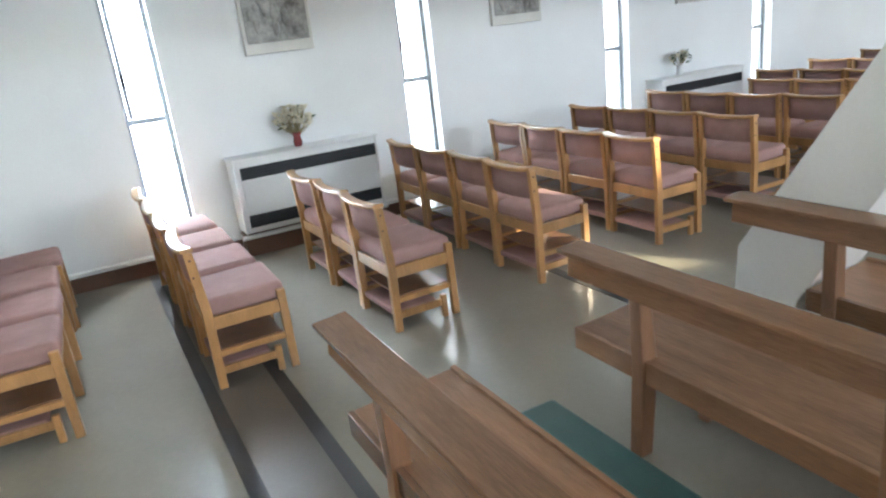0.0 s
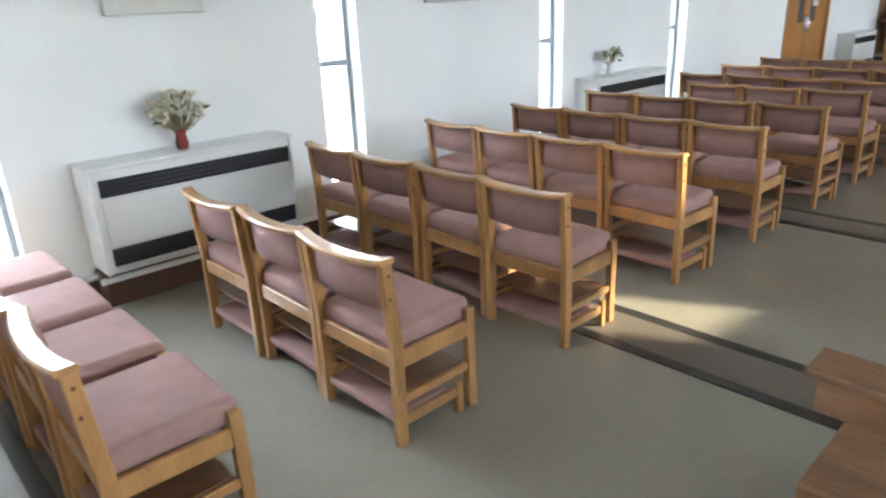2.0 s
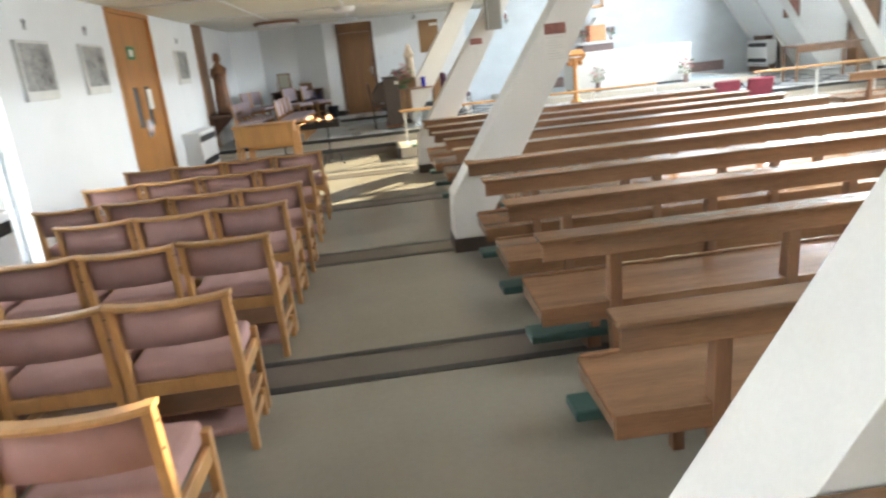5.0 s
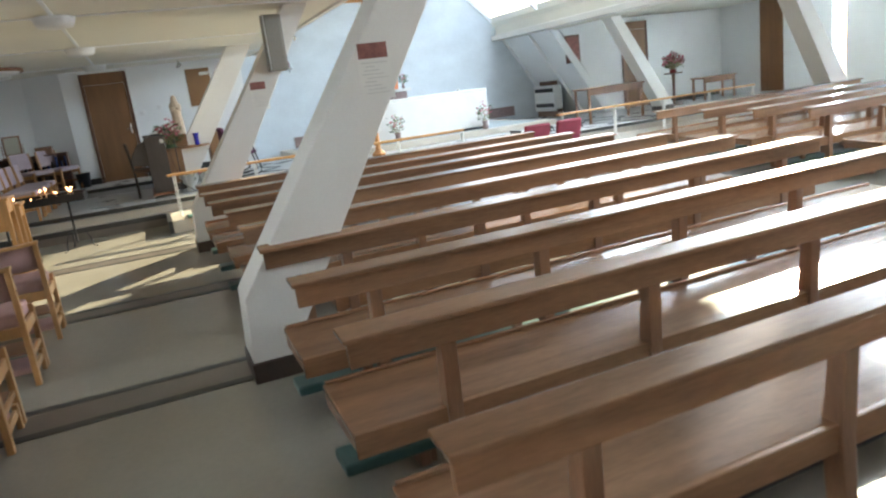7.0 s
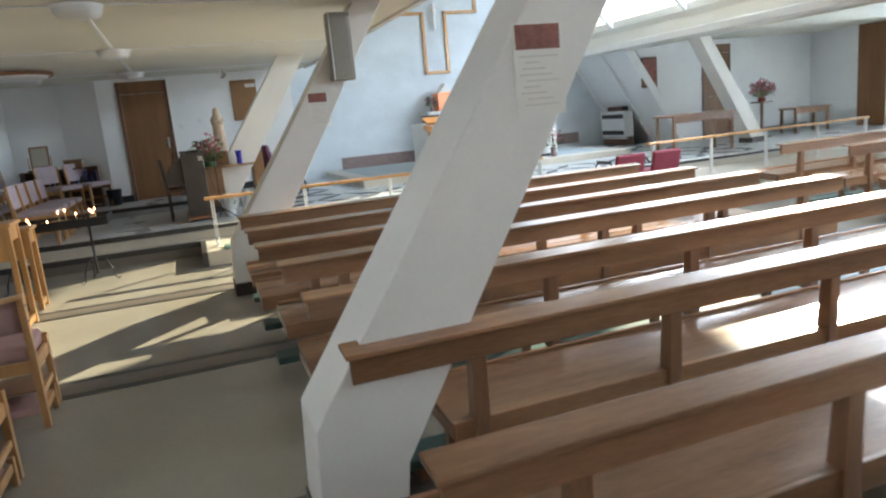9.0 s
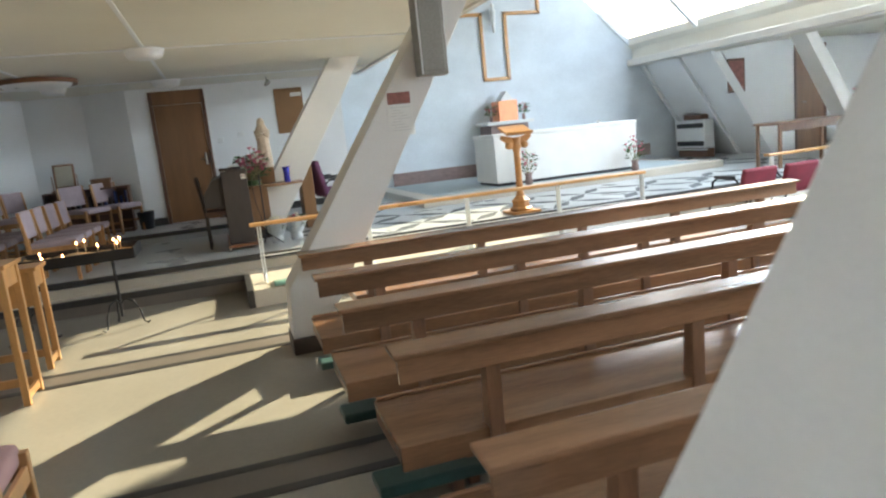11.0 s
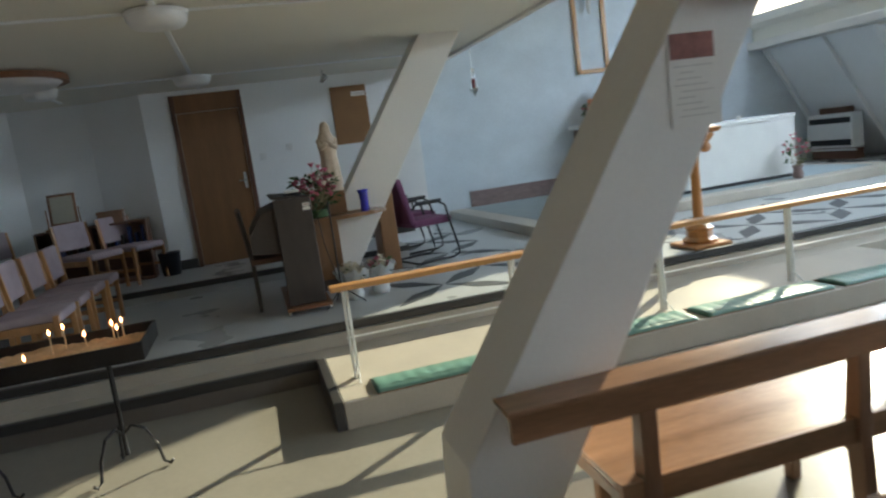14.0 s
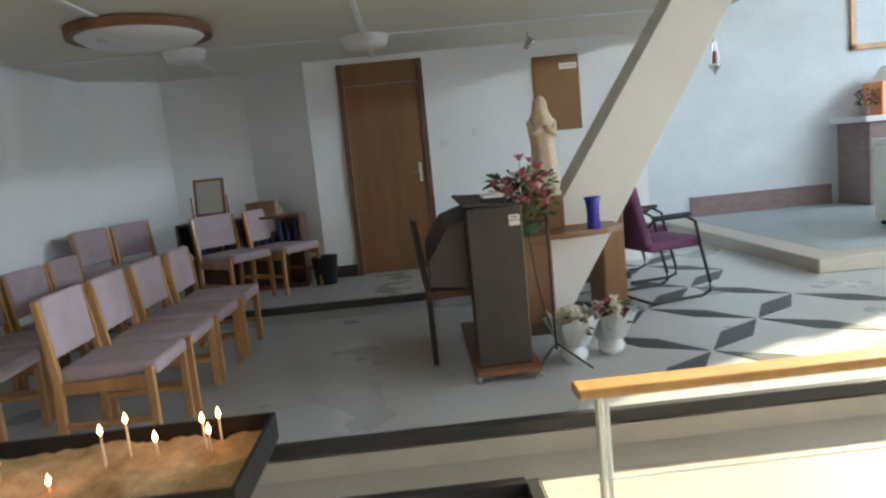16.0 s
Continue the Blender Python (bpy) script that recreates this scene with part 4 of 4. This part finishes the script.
part("print", box(-0.002, 0.0, -0.02, 0.02, 0.043, 0.051), PRINT, lb)
tr = thing("trolley", 14.86, 2.2, 0.34, "low brown wooden trolley on castors", "trolley")
part("board", box(0, 1.2, -0.04, 0.34, 0.04, 0.068, 0.004), STATUEWOOD, tr)
for a in (0.05, 1.15):
    for b in (-0.02, 0.32):
        part("castor", rot(lathe([(0.025, -0.012), (0.028, 0), (0.025, 0.012)], 12), pose(a - 0.02, b, 0.028, 90)), CHROME, tr)
bx = thing("book_stack", 15.1, 2.26, 1.32, "small dark books lying on the organ", "books")
part("book", box(0, 0.2, 0, 0.14, 0, 0.03, 0.003), BLACK, bx)
part("book", box(0.02, 0.2, 0.01, 0.13, 0.03, 0.05, 0.003), PAPER, bx)


def dark_chair(x, y, z, rz):
    c = thing("dining_chair", x, y, z, "dark brown wooden chair with a brown padded back", "chair", rz=rz)
    for a in (-0.2, 0.165):
        part("leg", box(a, a + 0.035, -0.2, -0.165, 0, 0.44, 0.004), ORGAN, c)
        part("leg", prism([(0.17, 0), (0.205, 0), (0.21, 0.44), (0.26, 0.9), (0.23, 0.9), (0.175, 0.44)], "x", a, a + 0.03, 0.004), ORGAN, c)
    part("seat", box(-0.21, 0.21, -0.21, 0.2, 0.42, 0.47, 0.012, seg=2), BROWN, c)
    part("backrest", rot(box(-0.18, 0.18, -0.015, 0.02, 0, 0.42, 0.01), pose(0, 0.2, 0.5, -7)), BROWN, c)
    return c


dark_chair(15.5, 2.56, 0.34, 0)

# potted plants in wrapping, and a music stand
for x, y, s, pm, lab in ((15.12, 1.93, 51, PETALW, "white flowers in a wrapped pale pot on the floor"), (15.2, 1.68, 52, PETALW, "white and red flowers in a wrapped pot on the floor")):
    t = blooms("potted_flowers", x, y, 0.34, lab, pm, 44, 0.12, 0.19, WRAP, vh=0.15, vr=0.085, seed=s, leaves=40, petal2=None if s == 51 else PETALP)
    w = bmesh.new()
    n = 22
    r0 = [w.verts.new((0.09 * math.cos(6.283 * k / n), 0.09 * math.sin(6.283 * k / n), 0.1)) for k in range(n)]
    r1 = [w.verts.new(((0.15 + 0.02 * (k % 2)) * math.cos(6.283 * k / n), (0.15 + 0.02 * (k % 2)) * math.sin(6.283 * k / n), 0.27 + 0.03 * math.sin(2.5 * k))) for k in range(n)]
    for k in range(n):
        w.faces.new((r0[k], r0[(k + 1) % n], r1[(k + 1) % n], r1[k]))
    bmesh.ops.solidify(w, geom=w.faces[:], thickness=0.003)
    part("wrapping", w, WRAP, t, "crinkled clear plastic wrapping")
ms = thing("microphone_stand", 14.98, 2.06, 0.34, "thin black tripod stand with a hanging cable", "stand")
part("pole", tube([(0, 0, 0.12), (0, 0, 0.9)], 0.008), METAL, ms)
for a in (10, 130, 250):
    part("leg", tube([(0, 0, 0.16), (0.2 * math.cos(radians(a)), 0.2 * math.sin(radians(a)), 0.01)], 0.006), METAL, ms)
part("cable", tube([(0, 0, 0.88), (0.05, 0.1, 0.8), (0.02, 0.08, 0.55), (0.06, 0.05, 0.4), (0.0, 0.02, 0.25)], 0.004), METAL, ms)


def tub_chair(x, y, z, rz, mat, label, bh=0.52):
    c = thing("cantilever_armchair", x, y, z, label, "chair", "cantilever armchairs", rz=rz)
    part("seat", box(-0.23, 0.25, -0.24, 0.24, 0.40, 0.48, 0.03, seg=3), mat, c, "", True)
    part("backrest", rot(box(-0.035, 0.035, -0.23, 0.23, 0, bh, 0.03, seg=3), pose(-0.22, 0, 0.44, 0, -14)), mat, c, "", True)
    for s in (-0.27, 0.27):
        part("frame", tube([(-0.25, s, 0.02), (0.2, s, 0.02), (0.27, s, 0.05), (0.27, s, 0.12), (0.2, s, 0.4), (0.16, s, 0.6), (0.08, s, 0.65), (-0.2, s, 0.65), (-0.26, s, 0.6)], 0.013), METAL, c)
        part("armrest", box(-0.2, 0.12, s - 0.025, s + 0.025, 0.65, 0.68, 0.01), BLACK, c)
    part("rear_bar", tube([(-0.25, -0.27, 0.02), (-0.25, 0.27, 0.02)], 0.013), METAL, c)
    return c


tub_chair(16.5, 0.9, 0.34, -75, PURPLE, "purple fabric cantilever armchair with black tubular frame")
tub_chair(17.3, 0.85, 0.34, -80, PURPLE, "purple fabric cantilever armchair with black tubular frame")
tub_chair(12.75, -3.25, 0, 0, MAROON, "maroon fabric armchair in front of the pews", 0.32)
tub_chair(12.75, -3.85, 0, 0, MAROON, "maroon fabric armchair in front of the pews", 0.32)
cb = thing("pine_cabinet", 16.2, 1.29, 0.34, "narrow brown wooden cabinet behind the pier", "cabinet")
part("body", box(0, 0.4, -0.04, 0.14, 0, 0.9, 0.006), DARKDOOR, cb)
part("door", box(-0.018, 0.0, -0.03, 0.13, 0.03, 0.87, 0.004), DARKDOOR, cb)


# ---- chairs at the end of the aisle ----
def choir_chair(x, y, z, rz):
    c = thing("upholstered_chair", x, y, z, "light wooden chair with lilac fabric seat and back", "chair", "lilac chairs at the aisle end", rz=rz)
    for a in (0.0, 0.44):
        part("leg", box(a, a + 0.03, -0.45, -0.41, 0, 0.43, 0.005), CHAIRWOOD, c)
        part("leg", prism([(0.0, 0), (0.04, 0), (0.02, 0.42), (0.06, 0.79), (0.03, 0.79), (-0.02, 0.42)], "x", a, a + 0.03, 0.004), CHAIRWOOD, c)
        part("side_rail", box(a + 0.004, a + 0.026, -0.42, 0.0, 0.33, 0.39, 0.003), CHAIRWOOD, c)
        part("stretcher", box(a + 0.005, a + 0.025, -0.42, 0.0, 0.16, 0.19, 0.003), CHAIRWOOD, c)
    part("back_rail", box(0.03, 0.44, -0.01, 0.01, 0.33, 0.38, 0.003), CHAIRWOOD, c)
    s = box(0.025, 0.445, -0.47, 0.0, 0.38, 0.455, 0.03, seg=3)
    part("seat", s, LILAC, c, "", True)
    part("backrest", rot(box(0.03, 0.44, -0.025, 0.02, 0, 0.3, 0.02, seg=3), pose(0, 0.02, 0.5, -6)), LILAC, c, "", True)
    return c


c0 = choir_chair(14.40, 4.54, 0.34, 0)
for x, y, z, r in [(14.92, 4.53, 0.34, 2), (15.45, 4.53, 0.34, -1), (15.97, 4.50, 0.34, 0), (14.5, 5.35, 0.34, 3), (15.05, 5.38, 0.34, 0), (15.6, 5.4, 0.34, -4), (16.15, 5.4, 0.34, 0), (17.72, 4.38, 0.48, -38), (17.42, 4.78, 0.48, -38), (16.98, 5.62, 0.48, -12), (17.5, 5.52, 0.48, -22)]:
    copy_thing(c0, pose(x, y, z, 0, 0, r))

bk = thing("bookcase", 18.16, 4.5, 0.48, "low dark wooden bookcase against the end wall", "bookcase", rz=0)
for nm, q in (("side_panel", (-0.3, 0, -0.6, -0.575, 0, 0.72)), ("side_panel", (-0.3, 0, 0.575, 0.6, 0, 0.72)), ("top", (-0.3, 0, -0.575, 0.575, 0.695, 0.72)), ("shelf", (-0.3, -0.02, -0.575, 0.575, 0.0, 0.04)), ("shelf", (-0.3, -0.02, -0.575, 0.575, 0.36, 0.38)), ("back_panel", (-0.02, 0, -0.575, 0.575, 0.0, 0.695)), ("divider", (-0.3, -0.02, -0.01, 0.01, 0.38, 0.695))):
    part(nm, box(*q, 0.002), BROWN, bk)
random.seed(8)
for k in range(14):
    y = -0.55 + k * 0.075
    b = thing("book", 17.9, 4.5 + y, 0.48 + 0.38, "book standing in the low bookcase", "book", "books in the bookcase")
    part("cover", box(0, 0.16, 0, random.uniform(0.02, 0.05), 0, random.uniform(0.18, 0.27), 0.002), random.choice([BROWN, BLUE, MAROON, ORGAN, BLACK]), b)
mr = thing("table_mirror", 18.0, 4.78, 1.2, "small wooden swing mirror on the bookcase", "mirror")
part("frame", rot(box(-0.012, 0.012, -0.15, 0.15, 0.05, 0.42, 0.006), pose(0, 0, 0, 0, 8)), PEWPOST, mr)
part("glass", rot(box(-0.018, -0.013, -0.12, 0.12, 0.08, 0.39), pose(0, 0, 0, 0, 8)), MIRROR, mr)
for s in (-0.18, 0.165):
    part("upright", box(-0.01, 0.012, s, s + 0.015, 0, 0.25, 0.003), PEWPOST, mr)
part("base", box(-0.07, 0.07, -0.2, 0.2, 0, 0.03, 0.006), PEWPOST, mr)
wb = thing("wooden_box", 18.0, 4.28, 1.2, "small brown wooden box on the bookcase", "box")
part("body", box(-0.08, 0.08, -0.14, 0.14, 0, 0.12, 0.004), PEWPOST, wb)
part("lid", box(-0.085, 0.085, -0.145, 0.145, 0.12, 0.145, 0.004), PEWPOST, wb)
bn = thing("waste_bin", 17.9, 3.72, 0.48, "black plastic waste bin beside the door", "bin")
part("body", lathe([(0.1, 0), (0.13, 0.27), (0.138, 0.275), (0.12, 0.27), (0.09, 0.02)], 18), BLACK, bn, "", True)

# brown door in the end wall
d2 = thing("door_2", 18.2, 2.575, 0.48, "plain brown veneered door with panel above", "door", kind="structure")
DW2 = 0.85
for a, b in ((0, 0.055), (DW2 - 0.055, DW2)):
    part("door_frame", box(-0.03, 0.0, a, b, 0, 2.12, 0.003), BROWN, d2)
part("leaf", box(-0.016, 0.0, 0.058, DW2 - 0.058, 0.01, 1.9, 0.003), DARKDOOR, d2)
part("transom", box(-0.018, 0.0, 0.055, DW2 - 0.055, 1.904, 2.12, 0.003), DARKDOOR, d2)
hd = part("handle", tube([(-0.03, 0.11, 1.0), (-0.055, 0.11, 1.0), (-0.06, 0.2, 1.0)], 0.009), CHROME, d2)
part("plate", box(-0.022, -0.016, 0.09, 0.13, 0.9, 1.1, 0.002), CHROME, d2)
structure("baseboard_east", box(18.178, 18.2, 0.6, 2.57, 0.48, 0.6, 0.003), DARK, "dark skirting on the end wall", "baseboard")
structure("baseboard_east", box(18.178, 18.2, 3.43, 3.75, 0.48, 0.6, 0.003), DARK, "dark skirting on the end wall", "baseboard")

nb = thing("notice_board", 18.2, 1.0, 1.76, "cork notice board with a white label on the end wall", "notice board")
part("board", box(-0.02, 0, 0, 0.47, 0, 0.74, 0.004), CORK, nb)
part("label", box(-0.026, -0.02, 0.02, 0.2, 0.6, 0.66, 0.001), PAPER, nb, "white paper label")
part("writing", box(-0.029, -0.026, 0.04, 0.18, 0.62, 0.64), GREYINK, nb)
for y, z in ((2.42, 1.7), (2.08, 1.78)):
    sw = thing("light_switch", 18.2, y, z, "small white plastic wall switch", "switch", "wall switches")
    part("plate", box(-0.01, 0, -0.043, 0.043, 0, 0.086, 0.003), HEATER, sw)
    part("rocker", box(-0.015, -0.01, -0.01, 0.01, 0.03, 0.055, 0.002), HEATER, sw)


# posters on the piers
def poster(x, y, z):
    p = thing("paper_poster", x - 0.002, y, z, "white printed poster with a red-brown picture on the pier", "poster", "posters on the piers")
    part("sheet", box(-0.003, 0, -0.2, 0, -0.32, 0.0), PAPER, p)
    part("picture", box(-0.005, -0.003, -0.185, -0.01, -0.09, -0.005), PRINT, p, "red-brown picture")
    for k in range(9):
        part("text_line", box(-0.005, -0.003, -0.175 + 0.025 * (k * 7 % 4), -0.02 - 0.012 * (k * 5 % 3), -0.117 - 0.021 * k, -0.111 - 0.021 * k), GREYINK, p)


poster(6.80, 1.29, 1.815)
poster(11.24, 1.26, 1.84)
poster(2.22, 1.29, 1.82)

sp = thing("wall_speaker", 11.24, 0.9, 1.93, "tall grey column loudspeaker on the pier", "loudspeaker")
part("case", rot(box(-0.13, 0, -0.11, 0.11, 0, 0.62, 0.008), pose(0, 0, 0, -0)), SPEAKER, sp)
part("grille", box(-0.14, -0.13, -0.085, 0.085, 0.03, 0.59, 0.004), SPEAKER, sp)
part("trim", box(-0.145, -0.13, 0.088, 0.098, 0.01, 0.61, 0.002), HEATER, sp, "pale edge strip")

# ceiling battens and lamps
cb_ = thing("ceiling_batten", 0, 0, CH, "white cover strips on the ceiling joints", "batten", kind="structure")
for y in (3.05, 4.6):
    part("strip", box(-3.6, 18.2, y - 0.02, y + 0.02, -0.014, 0, 0.003), WALL, cb_)
for x in (1.8, 4.85, 7.9, 10.95, 14.0, 17.05):
    for a, b in ((0.1, 3.03), (3.07, 4.58), (4.62, WY)):
        part("strip", box(x - 0.02, x + 0.02, a, b, -0.014, 0, 0.003), WALL, cb_)


def disc_lamp(x, y, r, rim):
    l = thing("ceiling_lamp", x, y, CH - 0.014, "round opal ceiling lamp, switched off", "lamp", "round ceiling lamps")
    part("diffuser", lathe([(r * 0.5, -0.1), (r * 0.85, -0.085), (r * 0.97, -0.05), (r, -0.015), (r, 0)], 32), LAMP, l, "", True)
    if rim:
        part("rim", lathe([(r * 1.02, -0.05), (r * 1.1, -0.055), (r * 1.1, 0), (r * 1.02, 0)], 40), STATUEWOOD, l, "dark wooden rim")
    else:
        part("rim", lathe([(r * 1.01, -0.02), (r * 1.04, -0.02), (r * 1.04, 0.004), (r * 1.01, 0.004)], 32), HEATER, l)


for x in (10.95, 14.0, 17.05):
    disc_lamp(x, 3.05, 0.19, False)
disc_lamp(16.95, 4.5, 0.16, False)
disc_lamp(16.05, 4.5, 0.42, True)
sl = thing("spotlight", 17.6, 1.6, CH, "small ceiling spotlight on a stem", "spotlight")
part("stem", tube([(0, 0, 0), (0, 0, -0.08)], 0.008), CHROME, sl)
part("head", rot(lathe([(0.02, -0.05), (0.04, 0.05)], 12), pose(0, 0, -0.11, 50, 0, 40)), CHROME, sl)
sl = thing("spotlight", 13.8, 0.1, CH - 0.03, "small silver spotlight under the ceiling edge", "spotlight")
part("stem", tube([(0, 0, 0), (0, 0, -0.06)], 0.008), CHROME, sl)
part("head", rot(lathe([(0.03, -0.06), (0.045, 0.06)], 12), pose(0, 0, -0.1, 60, 0, 100)), CHROME, sl)

# ---- far aisle ----
fh = heater(0, 1.0, 0, "white convector heater at the foot of the leaning wall")
fh.matrix_basis = pose(19.95, -8.02, 0.34, 0, 0, 180)
bxh = thing("dark_box", 19.4, -7.9, 1.182, "dark open box lying on the far heater", "box")
part("tray", box(-0.3, 0.3, -0.1, 0.1, 0, 0.012, 0.003), BROWN, bxh)
for q in ((-0.3, 0.3, -0.1, -0.085), (-0.3, 0.3, 0.085, 0.1), (-0.3, -0.285, -0.085, 0.085), (0.285, 0.3, -0.085, 0.085)):
    part("side", box(*q, 0.012, 0.11, 0.003), BROWN, bxh)
d3 = thing("door_3", FE, -10.12, 0.34, "plain brown veneered door in the far aisle", "door", kind="structure")
for a, b in ((0, 0.055), (0.795, 0.85)):
    part("door_frame", box(-0.03, 0.0, a, b, 0, 2.2, 0.003), BROWN, d3)
part("leaf", box(-0.016, 0.0, 0.058, 0.792, 0.01, 2.0, 0.003), DARKDOOR, d3)
part("transom", box(-0.018, 0.0, 0.055, 0.795, 2.004, 2.2, 0.003), DARKDOOR, d3)
part("handle", tube([(-0.03, 0.7, 1.0), (-0.055, 0.7, 1.0), (-0.06, 0.6, 1.0)], 0.009), CHROME, d3)
structure("trim_far_panel", box(15.9, 16.6, FY, FY + 0.03, 0.34, CH, 0.004), DARKDOOR, "brown veneered wall panel", "panel")
ds = thing("dark_picture", FE, -7.98, 1.68, "dark framed picture hanging on the far end wall", "picture")
part("frame", box(-0.03, 0, 0, 0.43, 0, 0.68, 0.006), BROWN, ds)
part("print", box(-0.035, -0.03, 0.04, 0.39, 0.05, 0.63), PRINT, ds)
structure("baseboard_far", box(FE - 0.02, FE, -12.6, -10.14, 0.34, 0.46, 0.003), DARK, "dark skirting on the far end wall", "baseboard")
fs = thing("flower_stand", 16.6, -9.75, 0.34, "dark wooden flower stand with a square top", "stand")
part("top", box(-0.16, 0.16, -0.16, 0.16, 0.77, 0.8, 0.004), BROWN, fs)
part("column", lathe([(0.035, 0.03), (0.03, 0.4), (0.04, 0.77)], 12), BROWN, fs, "", True)
part("base", box(-0.15, 0.15, -0.15, 0.15, 0, 0.03, 0.004), BROWN, fs)
blooms("flower_arrangement", 16.6, -9.75, 1.14, "large red and pink flower arrangement on a stand", PETALP, 150, 0.3, 0.42, STEMRED, vh=0.08, vr=0.09, seed=61, leaves=110, petal2=MAROON)


def side_table(x, y, z, w, L, h):
    t = thing("wooden_table", x, y, z, "brown wooden table in the far aisle", "table", "tables in the far aisle")
    part("top", box(0, w, 0, L, h - 0.04, h, 0.006), PEWPOST, t)
    for a in (0.03, w - 0.08):
        for b in (0.03, L - 0.08):
            part("leg", box(a, a + 0.05, b, b + 0.05, 0, h - 0.04, 0.004), PEWPOST, t)
    part("apron", box(0.04, 0.06, 0.05, L - 0.05, h - 0.15, h - 0.04, 0.003), PEWPOST, t)


side_table(15.2, -7.7, 0.34, 0.6, 1.5, 0.75)
side_table(16.5, -11.75, 0.34, 0.5, 1.1, 0.58)

# inlaid floor of the sanctuary
L_ = 0.79
s2 = math.sqrt(0.5)
def inlay_mesh():
    bm = bmesh.new()
    o = [(0.02, 0), (0.5 * L_, 0.10), (L_ - 0.02, 0), (0.5 * L_, -0.10)]
    lo = [bm.verts.new((a, b, 0)) for a, b in o]
    hi = [bm.verts.new((a * 0.998, b * 0.99, 0.004)) for a, b in o]
    bm.faces.new(hi)
    for k in range(4):
        bm.faces.new((lo[k], lo[(k + 1) % 4], hi[(k + 1) % 4], hi[k]))
    return mesh(bm, "inlay")


im = inlay_mesh()
im.materials.append(INLAY)
inl = thing("floor_inlay", 0, 0, 0.34, "dark slate diamonds inlaid in the pale sanctuary floor", "floor inlay", kind="structure")
for i in range(-12, 14):
    for j in range(-14, 14):
        x, y = 15.01 + (i + j) * L_ * s2, 1.14 + (j - i) * L_ * s2
        for ang in (-45, 45):
            ex, ey = x + L_ * math.cos(radians(ang)), y + L_ * math.sin(radians(ang))
            if min(x, ex) < 14.40 or max(x, ex) > 20.1 or max(y, ey) > 1.75 or min(y, ey) < -8.2:
                continue
            if max(x, ex) > 16.6 and min(y, ey) < -0.4 and max(y, ey) > -6.4 :
                continue
            o = new("tile", im)
            o.parent = inl
            o.matrix_basis = pose(x, y, 0, 0, 0, ang)
